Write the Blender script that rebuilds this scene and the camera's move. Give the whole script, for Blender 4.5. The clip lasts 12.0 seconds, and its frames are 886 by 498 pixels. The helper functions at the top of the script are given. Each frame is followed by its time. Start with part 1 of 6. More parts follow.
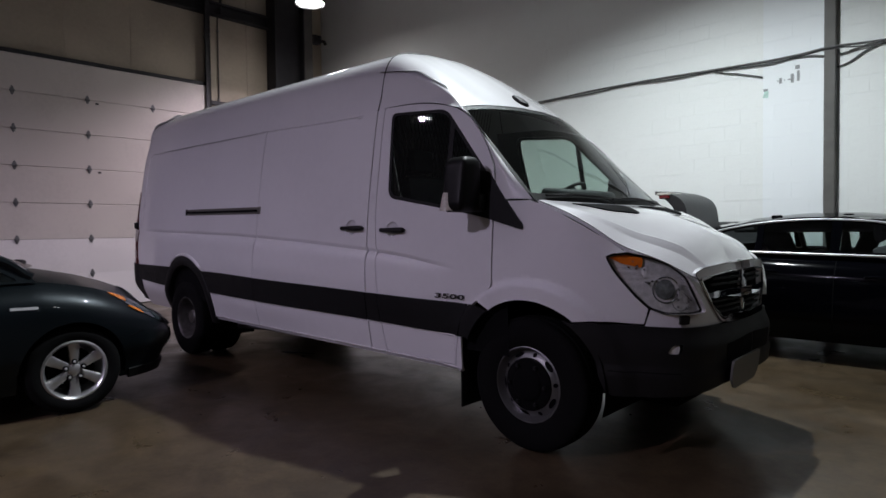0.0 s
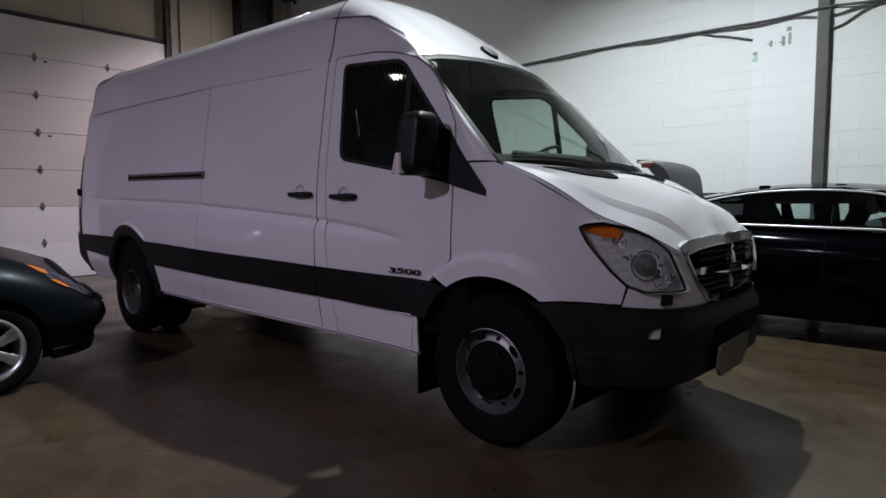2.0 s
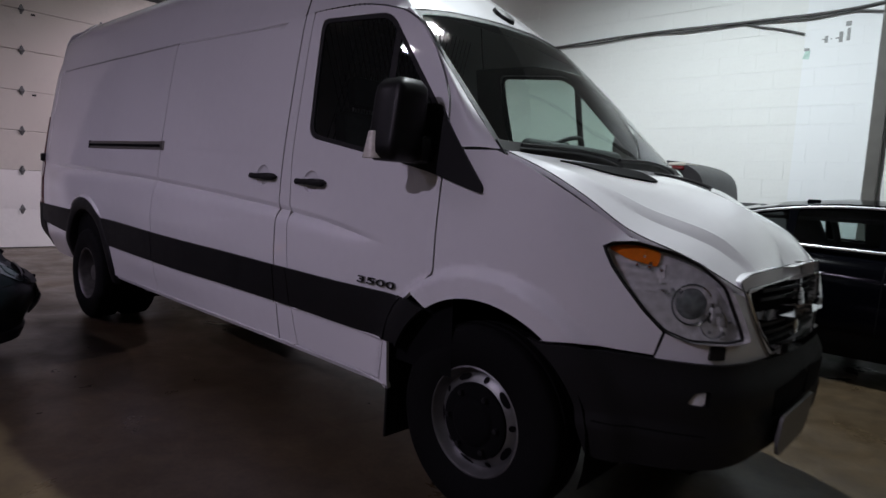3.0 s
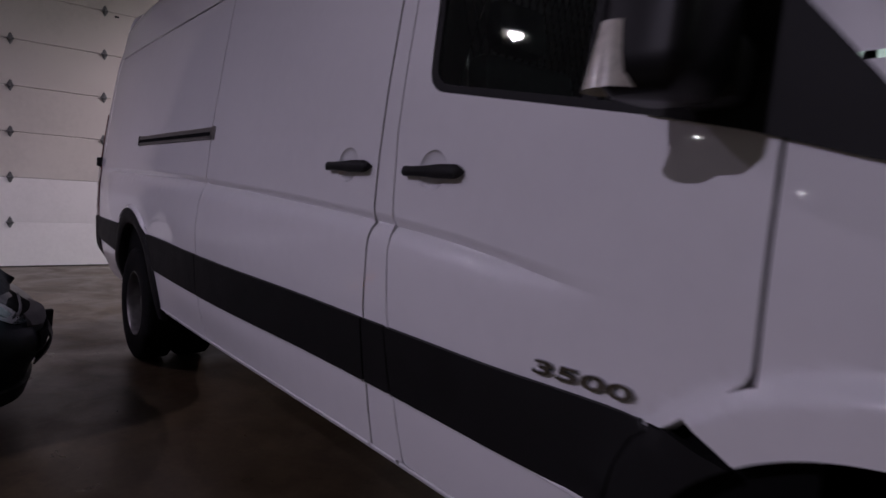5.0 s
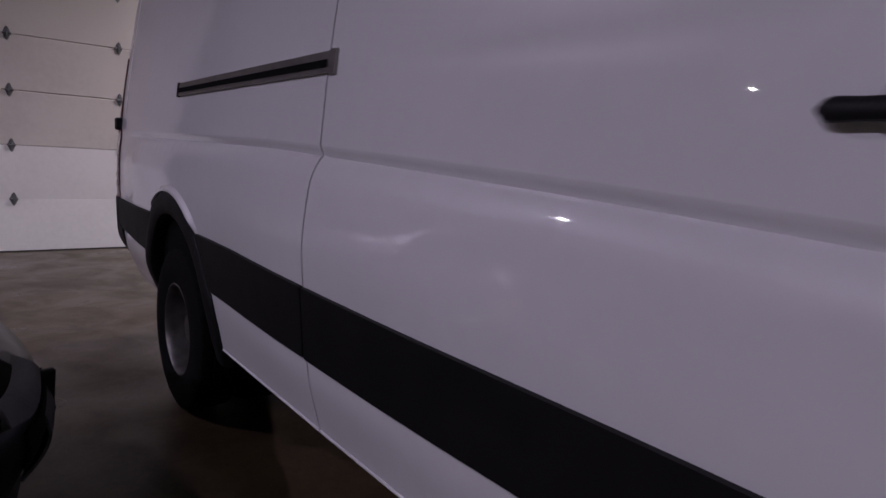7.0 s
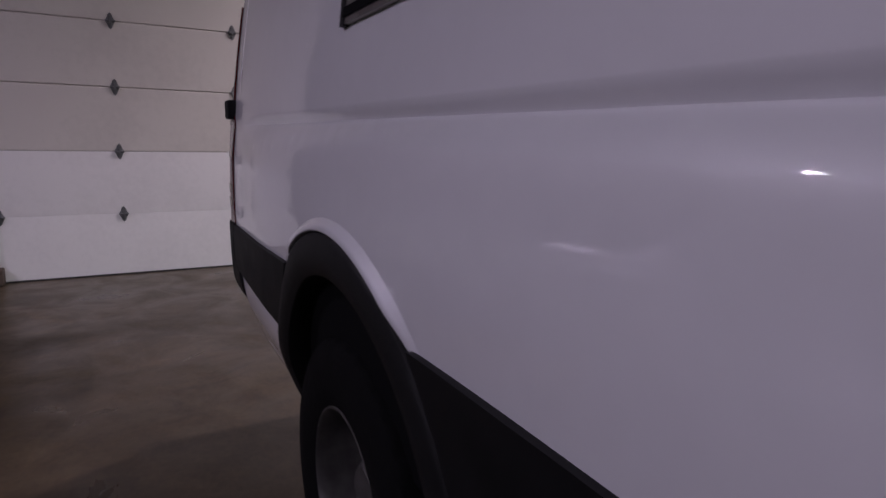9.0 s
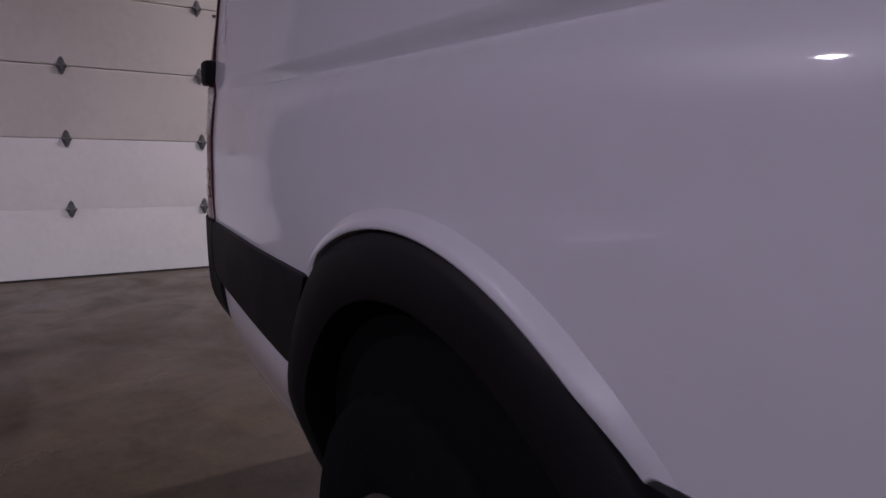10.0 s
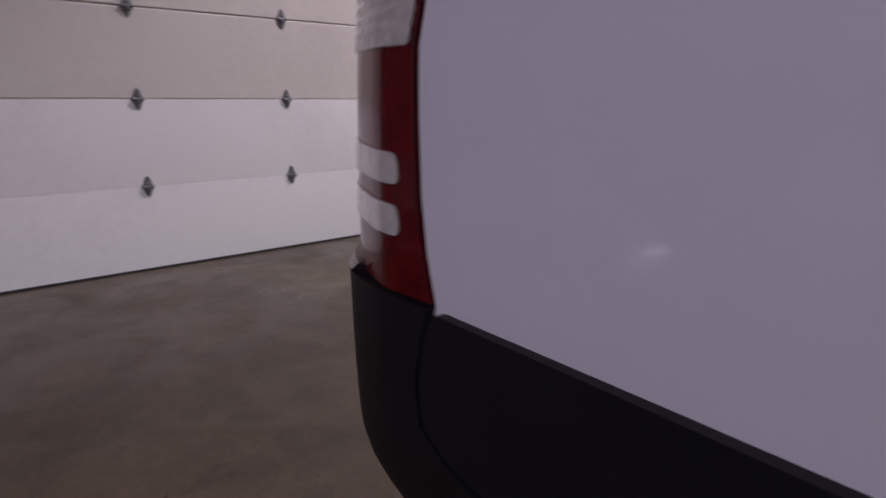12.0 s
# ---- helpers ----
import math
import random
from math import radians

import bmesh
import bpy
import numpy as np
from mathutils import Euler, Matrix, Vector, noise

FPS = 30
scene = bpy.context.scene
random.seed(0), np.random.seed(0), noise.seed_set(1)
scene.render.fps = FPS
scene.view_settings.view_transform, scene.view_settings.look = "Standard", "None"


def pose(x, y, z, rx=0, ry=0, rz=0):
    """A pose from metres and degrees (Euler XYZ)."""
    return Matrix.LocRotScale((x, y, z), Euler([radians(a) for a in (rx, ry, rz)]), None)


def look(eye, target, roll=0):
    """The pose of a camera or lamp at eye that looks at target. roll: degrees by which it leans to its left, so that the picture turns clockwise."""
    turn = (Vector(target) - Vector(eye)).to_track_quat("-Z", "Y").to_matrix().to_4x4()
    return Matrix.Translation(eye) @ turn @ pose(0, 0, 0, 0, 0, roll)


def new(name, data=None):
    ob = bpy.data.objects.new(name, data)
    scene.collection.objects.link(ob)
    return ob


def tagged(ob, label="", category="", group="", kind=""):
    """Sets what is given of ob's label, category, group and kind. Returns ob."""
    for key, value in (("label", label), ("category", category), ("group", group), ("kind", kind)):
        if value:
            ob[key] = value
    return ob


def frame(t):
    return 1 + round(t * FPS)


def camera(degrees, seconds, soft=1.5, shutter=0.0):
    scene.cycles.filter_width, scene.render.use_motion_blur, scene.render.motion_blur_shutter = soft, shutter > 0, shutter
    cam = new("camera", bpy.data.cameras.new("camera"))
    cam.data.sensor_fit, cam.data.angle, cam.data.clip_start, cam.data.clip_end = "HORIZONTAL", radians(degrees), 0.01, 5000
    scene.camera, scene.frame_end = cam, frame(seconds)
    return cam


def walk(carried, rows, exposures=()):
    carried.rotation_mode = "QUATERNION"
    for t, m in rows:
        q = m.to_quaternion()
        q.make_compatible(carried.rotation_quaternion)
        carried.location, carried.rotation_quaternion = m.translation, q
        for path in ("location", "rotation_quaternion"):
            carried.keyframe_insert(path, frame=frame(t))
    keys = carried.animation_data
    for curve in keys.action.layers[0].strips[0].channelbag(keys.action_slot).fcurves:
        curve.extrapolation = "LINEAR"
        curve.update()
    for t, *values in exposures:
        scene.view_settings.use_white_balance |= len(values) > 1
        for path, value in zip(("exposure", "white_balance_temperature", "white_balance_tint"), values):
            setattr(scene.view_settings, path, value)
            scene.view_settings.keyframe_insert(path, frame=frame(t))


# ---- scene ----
from mathutils.geometry import delaunay_2d_cdt

cam = camera(72.3, 12.0, shutter=0.5)
PATH = [
    (0, (2.029, -3.779, 1.279), (0.665, -2.318, 1.217), -0.7),
    (0.5, (2.03, -3.775, 1.284), (0.696, -2.288, 1.191), -0.6),
    (1, (2.013, -3.758, 1.275), (0.702, -2.252, 1.165), -0.1),
    (1.5, (1.97, -3.647, 1.258), (0.722, -2.092, 1.104), 0.9),
    (2, (1.849, -3.355, 1.246), (0.529, -1.86, 1.092), -0.3),
    (2.5, (1.698, -3.029, 1.276), (0.369, -1.546, 1.09), 1.6),
    (3, (1.457, -2.739, 1.282), (0.116, -1.268, 1.09), 3.4),
    (3.5, (1.207, -2.492, 1.257), (-0.223, -1.108, 1.059), 2.5),
    (3.7, (1.086, -2.388, 1.243), (-0.404, -1.061, 1.108), 2.8),
    (5.3, (-0.036, -1.913, 1.204), (-1.602, -0.681, 1.028), 3.4),
    (5.5, (-0.21, -1.878, 1.236), (-1.83, -0.724, 1.023), 3.1),
    (6, (-0.607, -1.835, 1.217), (-2.244, -0.699, 1.043), 3.8),
    (6.5, (-0.982, -1.812, 1.228), (-2.527, -0.57, 0.96), 2.7),
    (6.7, (-1.126, -1.780, 1.220), (-2.674, -0.543, 0.950), 2.8),
    (8.3, (-2.455, -1.505, 1.223), (-4.088, -0.381, 0.966), 0.4),
    (8.5, (-2.617, -1.472, 1.212), (-4.3, -0.425, 0.943), 0.3),
    (9, (-3.029, -1.407, 1.209), (-4.761, -0.456, 0.9), 0.5),
    (9.5, (-3.403, -1.401, 1.171), (-5.103, -0.376, 0.929), -0.2),
    (10, (-3.581, -1.377, 1.144), (-5.251, -0.319, 0.835), 1.2),
    (10.5, (-3.898, -1.257, 1.146), (-5.594, -0.244, 0.836), 1.3),
    (11, (-4.278, -1.285, 1.13), (-6.0, -0.328, 0.784), -0.4),
    (11.5, (-4.661, -1.383, 1.164), (-6.32, -0.341, 0.761), 0.3),
    (12, (-5.098, -1.347, 1.127), (-6.596, -0.102, 0.674), -0.6),
]
EXPOSURES = [(0, 0.05), (3.0, 0.05), (6.5, 0.06), (9.0, 0.05), (10.5, 0.08), (12, 0.18)]
walk(cam, [(t, look(eye, target, roll)) for t, eye, target, roll in PATH], EXPOSURES)

# ---------------------------------------------------------------- light
world = bpy.data.worlds.new("world")
scene.world = world
world.use_nodes = True
world.node_tree.nodes["Background"].inputs[0].default_value = (0.02, 0.02, 0.025, 1)
world.node_tree.nodes["Background"].inputs[1].default_value = 0.15
# high-bay lamps: place, watts, colour
LAMPS = [
    ((-0.75, 1.2, 6.2), 1250, (0.90, 0.98, 1.02), 134),
    ((-7.5, 2.9, 5.5), 530, (1.0, 0.86, 0.99), 134),
    ((-6.9, -6.0, 5.5), 250, (0.86, 0.72, 1.03), 154),
    ((-1.4, -8.8, 5.5), 800, (0.84, 0.74, 1.01), 165),
    # unseen lamp, added at a guessed place along the lamp grid
    ((5.7, 1.1, 5.5), 50, (0.9, 0.95, 1.0), 144),
]
FAR_LAMPS = [(-7.6, -13.6, 5.5), (-1.0, -15.0, 5.5), (5.7, -6.2, 5.5), (-7.6, -21.0, 5.5), (-1.0, -21.0, 5.5), (5.7, -13.6, 5.5)]

# ---------------------------------------------------------------- materials


def mat(name, col, rough=0.5, metal=0.0, coat=0.0, var=0.12, scale=6.0, bump=0.0, bscale=60.0, spec=0.5, fine=0.06, emit=None):
    """Principled material with two scales of variation in colour and gloss, and a fine relief."""
    m = bpy.data.materials.new(name)
    m.use_nodes = True
    nt = m.node_tree
    b = nt.nodes["Principled BSDF"]
    b.inputs["Roughness"].default_value = rough
    b.inputs["Metallic"].default_value = metal
    b.inputs["Coat Weight"].default_value = coat
    b.inputs["Coat Roughness"].default_value = 0.02
    b.inputs["Specular IOR Level"].default_value = spec
    tc = nt.nodes.new("ShaderNodeTexCoord")
    n1 = nt.nodes.new("ShaderNodeTexNoise")
    n1.inputs["Scale"].default_value = scale
    n1.inputs["Detail"].default_value = 5
    n2 = nt.nodes.new("ShaderNodeTexNoise")
    n2.inputs["Scale"].default_value = scale * 14
    n2.inputs["Detail"].default_value = 3
    for n in (n1, n2):
        nt.links.new(tc.outputs["Object"], n.inputs["Vector"])
    add = nt.nodes.new("ShaderNodeMath")
    add.operation = "MULTIPLY_ADD"
    nt.links.new(n2.outputs["Fac"], add.inputs[0])
    add.inputs[1].default_value = fine / max(var, 0.001)
    nt.links.new(n1.outputs["Fac"], add.inputs[2])
    ramp = nt.nodes.new("ShaderNodeValToRGB")
    ramp.color_ramp.elements[0].position, ramp.color_ramp.elements[1].position = 0.3, 0.75 + fine
    ramp.color_ramp.elements[0].color = (*[c * (1 - var) for c in col], 1)
    ramp.color_ramp.elements[1].color = (*[min(1, c * (1 + var)) for c in col], 1)
    nt.links.new(add.outputs[0], ramp.inputs[0])
    nt.links.new(ramp.outputs[0], b.inputs["Base Color"])
    mr = nt.nodes.new("ShaderNodeMapRange")
    mr.inputs["To Min"].default_value, mr.inputs["To Max"].default_value = rough * 0.85, min(1, rough * 1.2)
    nt.links.new(n1.outputs["Fac"], mr.inputs["Value"])
    nt.links.new(mr.outputs[0], b.inputs["Roughness"])
    if bump:
        n3 = nt.nodes.new("ShaderNodeTexNoise")
        n3.inputs["Scale"].default_value = bscale
        n3.inputs["Detail"].default_value = 4
        nt.links.new(tc.outputs["Object"], n3.inputs["Vector"])
        bp = nt.nodes.new("ShaderNodeBump")
        bp.inputs["Strength"].default_value = bump
        bp.inputs["Distance"].default_value = 0.01
        nt.links.new(n3.outputs["Fac"], bp.inputs["Height"])
        nt.links.new(bp.outputs[0], b.inputs["Normal"])
    if emit:
        b.inputs["Emission Color"].default_value = (*emit[:3], 1)
        b.inputs["Emission Strength"].default_value = emit[3]
    return m


def glass(name, col, rough=0.0, veil=0.0):
    """Thin tinted pane: part clear, part mirror by angle, with an uneven pale veil painted in for reflected light."""
    m = bpy.data.materials.new(name)
    m.use_nodes = True
    nt = m.node_tree
    nt.nodes.clear()
    out = nt.nodes.new("ShaderNodeOutputMaterial")
    tr = nt.nodes.new("ShaderNodeBsdfTransparent")
    tr.inputs[0].default_value = (*col, 1)
    gl = nt.nodes.new("ShaderNodeBsdfGlossy")
    gl.inputs["Roughness"].default_value = rough
    fr = nt.nodes.new("ShaderNodeFresnel")
    fr.inputs[0].default_value = 1.5
    mx = nt.nodes.new("ShaderNodeMixShader")
    nt.links.new(fr.outputs[0], mx.inputs[0])
    nt.links.new(tr.outputs[0], mx.inputs[1])
    nt.links.new(gl.outputs[0], mx.inputs[2])
    # pale diffuse veil mixed in for missing reflections of the ceiling
    if veil:
        tc = nt.nodes.new("ShaderNodeTexCoord")
        no = nt.nodes.new("ShaderNodeTexNoise")
        no.inputs["Scale"].default_value, no.inputs["Detail"].default_value = 3.0, 6
        nt.links.new(tc.outputs["Object"], no.inputs["Vector"])
        mr = nt.nodes.new("ShaderNodeMapRange")
        mr.inputs["To Min"].default_value, mr.inputs["To Max"].default_value = veil * 0.5, veil * 1.5
        nt.links.new(no.outputs["Fac"], mr.inputs["Value"])
        df = nt.nodes.new("ShaderNodeBsdfDiffuse")
        df.inputs[0].default_value = (0.62, 0.66, 0.63, 1)
        md = nt.nodes.new("ShaderNodeMixShader")
        nt.links.new(mr.outputs[0], md.inputs[0])
        nt.links.new(mx.outputs[0], md.inputs[1])
        nt.links.new(df.outputs[0], md.inputs[2])
        mx = md
    nt.links.new(mx.outputs[0], out.inputs[0])
    return m


M_WHITE = mat("white_paint", (0.78, 0.77, 0.79), 0.38, coat=1.0, var=0.035, scale=1.3, fine=0.015, bump=0.03, bscale=3.0)
wb = M_WHITE.node_tree
wb.links.new(wb.nodes["Bump"].outputs[0], wb.nodes["Principled BSDF"].inputs["Coat Normal"])
M_CLAD = mat("black_cladding", (0.0065, 0.0065, 0.007), 0.55, var=0.2, scale=9, bump=0.15, bscale=500, spec=0.28)
M_RUBBER = mat("tyre_rubber", (0.004, 0.004, 0.0043), 0.85, var=0.3, scale=12, bump=0.2, bscale=120, spec=0.12)
# near-black for black parts, and for flat patches that paint shade into openings
M_DARK = mat("black_parts_and_shade", (0.004, 0.004, 0.0045), 0.95, spec=0.1)
M_STEEL = mat("wheel_steel", (0.20, 0.20, 0.20), 0.42, metal=0.85, var=0.2, scale=14, bump=0.05)
M_ALU = mat("track_aluminium", (0.34, 0.32, 0.30), 0.35, metal=0.9, var=0.2, scale=20)
M_CHROME = mat("chrome", (0.75, 0.76, 0.78), 0.09, metal=1.0, var=0.05, scale=10)
M_GLASS = glass("window_glass", (0.60, 0.69, 0.65), veil=0.012)
M_GLASSD = glass("saloon_glass", (0.72, 0.80, 0.78))
M_WSGLASS = glass("windscreen_glass", (0.70, 0.82, 0.765), veil=0.008)
M_WSCAR = glass("car_screen_glass", (0.22, 0.26, 0.25))
M_LENS = glass("clear_lens", (0.93, 0.94, 0.92))
M_LAMPB = mat("lamp_bowl", (0.86, 0.87, 0.83), 0.20, metal=0.3, coat=0.3, var=0.3, scale=34, bump=0.6, bscale=34)
M_RIB = mat("lamp_rib", (0.90, 0.90, 0.88), 0.14, metal=0.25, coat=0.4, var=0.2, scale=40)
M_PROJ = mat("projector_glass", (0.16, 0.18, 0.17), 0.08, coat=1.0, var=0.5, scale=40)
M_MARK = mat("wall_mark", (0.30, 0.31, 0.31), 0.7, var=0.3, scale=20)
M_AMBERD = mat("dull_amber_lens", (0.70, 0.20, 0.015), 0.15, coat=1, var=0.2, scale=40)
M_AMBER = mat("amber_lens", (0.75, 0.20, 0.02), 0.15, coat=1, var=0.15, scale=40)
M_RED = mat("red_lens", (0.10, 0.004, 0.005), 0.2, coat=0.3, var=0.3, scale=40)
M_CLEARP = mat("clear_plastic", (0.56, 0.53, 0.47), 0.2, coat=1, var=0.2, scale=60)
M_INT = mat("interior_plastic", (0.035, 0.036, 0.038), 0.7, var=0.2, scale=20, bump=0.2, bscale=300)
M_CLOTH = mat("seat_cloth", (0.05, 0.052, 0.056), 0.9, var=0.25, scale=30, bump=0.3, bscale=400)
M_RIMD = mat("grimy_rim_steel", (0.14, 0.135, 0.13), 0.42, metal=0.7, var=0.4, scale=16, bump=0.1)
M_TRIM = mat("bright_window_trim", (0.85, 0.86, 0.88), 0.22, metal=0.6, var=0.1, scale=20)
M_BLACKG = mat("gloss_black_plastic", (0.004, 0.004, 0.0045), 0.42, var=0.2, scale=9, spec=0.22)
M_GREEN = mat("grey_green_paint", (0.0058, 0.0092, 0.0118), 0.36, metal=0.4, coat=0.18, spec=0.22, var=0.12, scale=3, fine=0.08)
M_BLACKP = mat("black_paint", (0.0012, 0.0013, 0.0022), 0.10, coat=0.06, var=0.15, scale=3, spec=0.06)
M_SILVER = mat("silver_paint", (0.20, 0.20, 0.21), 0.3, metal=0.6, coat=1.0, var=0.1, scale=4)
M_BADGE = mat("dull_chrome", (0.30, 0.30, 0.31), 0.2, metal=1.0, var=0.2, scale=40)
M_BARE = mat("bare_black_hood", (0.004, 0.0045, 0.007), 0.6, var=0.3, scale=14, bump=0.1, bscale=60, spec=0.12)
M_FOAM = mat("raw_bumper_plastic", (0.03, 0.03, 0.033), 0.6, var=0.3, scale=14, bump=0.3, bscale=60)


def floor_material():
    """Trowelled concrete: broad tone, mottling, oil stains, pale scuffs, and gloss that varies."""
    m = bpy.data.materials.new("concrete_floor")
    m.use_nodes = True
    nt = m.node_tree
    bs = nt.nodes["Principled BSDF"]
    tc = nt.nodes.new("ShaderNodeTexCoord")

    def tex(scale, detail, rough=0.6, dist=0.0):
        n = nt.nodes.new("ShaderNodeTexNoise")
        n.inputs["Scale"].default_value, n.inputs["Detail"].default_value = scale, detail
        n.inputs["Roughness"].default_value, n.inputs["Distortion"].default_value = rough, dist
        nt.links.new(tc.outputs["Object"], n.inputs["Vector"])
        return n.outputs["Fac"]

    def ramp(fac, p0, c0, p1, c1):
        r = nt.nodes.new("ShaderNodeValToRGB")
        r.color_ramp.elements[0].position, r.color_ramp.elements[1].position = p0, p1
        r.color_ramp.elements[0].color, r.color_ramp.elements[1].color = (*c0, 1), (*c1, 1)
        nt.links.new(fac, r.inputs[0])
        return r.outputs[0]

    def mix(kind, fac, a, c):
        n = nt.nodes.new("ShaderNodeMix")
        n.data_type, n.blend_type = "RGBA", kind
        n.inputs["Factor"].default_value = fac
        nt.links.new(a, n.inputs["A"])
        nt.links.new(c, n.inputs["B"])
        return n.outputs["Result"]
    col = ramp(tex(0.7, 6, 0.65, 0.3), 0.30, (0.050, 0.0360, 0.0212), 0.72, (0.107, 0.0765, 0.0452))
    mot = ramp(tex(5.5, 8, 0.7, 0.6), 0.32, (0.62, 0.60, 0.58), 0.68, (1.18, 1.16, 1.12))
    oil = ramp(tex(1.7, 5, 0.75, 1.2), 0.30, (0.45, 0.43, 0.42), 0.40, (1, 1, 1))
    spk = ramp(tex(38, 3, 0.6), 0.30, (0.78, 0.78, 0.78), 0.62, (1.08, 1.08, 1.08))
    scuff = ramp(tex(1.4, 4, 0.55, 0.9), 0.66, (1, 1, 1), 0.74, (1.45, 1.42, 1.38))
    mot = mix("MULTIPLY", 1.0, mot, scuff)
    c = mix("MULTIPLY", 1.0, mix("MULTIPLY", 0.8, mix("MULTIPLY", 1.0, col, mot), oil), spk)
    nt.links.new(c, bs.inputs["Base Color"])
    rr = ramp(tex(2.3, 6, 0.6, 0.5), 0.30, (0.24, 0.24, 0.24), 0.70, (0.52, 0.52, 0.52))
    nt.links.new(rr, bs.inputs["Roughness"])
    bp = nt.nodes.new("ShaderNodeBump")
    bp.inputs["Strength"].default_value, bp.inputs["Distance"].default_value = 0.18, 0.004
    nt.links.new(tex(16, 6, 0.65), bp.inputs["Height"])
    nt.links.new(bp.outputs[0], bs.inputs["Normal"])
    return m


M_CONC = floor_material()
M_BLOCK = mat("painted_block", (0.80, 0.82, 0.80), 0.6, var=0.035, scale=2.0, fine=0.02, bump=0.35, bscale=70)

def repaint(m, x0, x1, f):
    """A straight-edged stretch of newer, brighter paint on a wall."""
    nt = m.node_tree
    b = nt.nodes["Principled BSDF"]
    src = b.inputs["Base Color"].links[0].from_socket
    geo = nt.nodes.new("ShaderNodeNewGeometry")
    sep = nt.nodes.new("ShaderNodeSeparateXYZ")
    nt.links.new(geo.outputs["Position"], sep.inputs[0])
    a, c, k = [nt.nodes.new("ShaderNodeMath") for _ in range(3)]
    a.operation, c.operation, k.operation = "GREATER_THAN", "LESS_THAN", "MULTIPLY"
    a.inputs[1].default_value, c.inputs[1].default_value = x0, x1
    nt.links.new(sep.outputs[0], a.inputs[0])
    nt.links.new(sep.outputs[0], c.inputs[0])
    nt.links.new(a.outputs[0], k.inputs[0])
    nt.links.new(c.outputs[0], k.inputs[1])
    mx = nt.nodes.new("ShaderNodeMix")
    mx.data_type, mx.blend_type = "RGBA", "MIX"
    nt.links.new(k.outputs[0], mx.inputs["Factor"])
    nt.links.new(src, mx.inputs["A"])
    mx.inputs["B"].default_value = (*f, 1)
    nt.links.new(mx.outputs["Result"], b.inputs["Base Color"])


repaint(M_BLOCK, -0.335, 0.42, (0.85, 0.88, 0.89))
M_LINER = mat("wall_liner_sheet", (0.40, 0.345, 0.27), 0.7, var=0.14, scale=1.1, fine=0.05, bump=0.1, bscale=20)
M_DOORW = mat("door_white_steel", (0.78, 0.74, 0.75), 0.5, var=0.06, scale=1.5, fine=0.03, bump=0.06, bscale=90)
M_IRON = mat("dark_steelwork", (0.03, 0.03, 0.033), 0.6, metal=0.3, var=0.3, scale=6, bump=0.1)
M_GALV = mat("galvanised_steel", (0.20, 0.20, 0.21), 0.5, metal=0.8, var=0.35, scale=25)
M_POST = mat("post_paint", (0.105, 0.10, 0.092), 0.6, var=0.2, scale=5, bump=0.15)
M_CABLE = mat("cable_sheath", (0.10, 0.10, 0.10), 0.7, var=0.3, scale=20)
M_CEIL = mat("ceiling_sheet", (0.22, 0.222, 0.22), 0.8, var=0.15, scale=1)
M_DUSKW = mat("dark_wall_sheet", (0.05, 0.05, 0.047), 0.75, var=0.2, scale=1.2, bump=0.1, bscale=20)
M_JAMB = mat("brown_guard", (0.075, 0.05, 0.038), 0.7, var=0.3, scale=12, bump=0.2)
M_FAR = mat("far_wall_sheet", (0.07, 0.068, 0.07), 0.8, var=0.2, scale=0.6)
M_TAPE = mat("green_tape", (0.45, 0.62, 0.56), 0.7, var=0.2, scale=30)
M_BULB = mat("lamp_glow", (1, 1, 1), 0.5, emit=(1.0, 0.97, 0.98, 45))
M_BULBF = mat("far_lamp_glow", (1, 1, 1), 0.5, emit=(1.0, 0.97, 0.98, 140))
M_SHADE = mat("lamp_shade_metal", (0.35, 0.35, 0.35), 0.4, metal=0.7, var=0.2, scale=10)
M_PLATE = mat("blank_plate", (0.12, 0.12, 0.115), 0.4, var=0.15, scale=14)

# ---------------------------------------------------------------- mesh helpers


def finish(bm, name, material, smooth=35):
    me = bpy.data.meshes.new(name)
    bm.to_mesh(me)
    bm.free()
    if smooth:
        me.polygons.foreach_set("use_smooth", [True] * len(me.polygons))
        me.set_sharp_from_angle(angle=radians(smooth))
    me.materials.append(material)
    return me


def part(name, bm, material, parent=None, label="", smooth=35):
    ob = new(name, finish(bm, name, material, smooth))
    if parent:
        ob.parent = parent
    if label:
        ob["label"] = label
    return ob


def thing(name, label, category, group="", kind="", at=(0, 0, 0), turn=0.0):
    ob = new(name)
    ob.empty_display_size = 0.1
    ob.matrix_basis = pose(*at, 0, 0, turn)
    return tagged(ob, label, category, group, kind)


def box(x0, x1, y0, y1, z0, z1, bevel=0.0, seg=1, bm=None):
    bm2 = bmesh.new()
    vs = bmesh.ops.create_cube(bm2, size=1)["verts"]
    for v in vs:
        v.co = Vector((x0 + (v.co.x + 0.5) * (x1 - x0), y0 + (v.co.y + 0.5) * (y1 - y0), z0 + (v.co.z + 0.5) * (z1 - z0)))
    if bevel:
        bmesh.ops.bevel(bm2, geom=bm2.edges[:], offset=bevel, segments=seg, affect="EDGES", profile=0.5)
    return bm2 if bm is None else merge(bm, bm2)


def merge(bm, other):
    me = bpy.data.meshes.new("tmp")
    other.to_mesh(me)
    other.free()
    bm.from_mesh(me)
    bpy.data.meshes.remove(me)
    return bm


def move(bm, m):
    bmesh.ops.transform(bm, matrix=m, verts=bm.verts[:])
    return bm


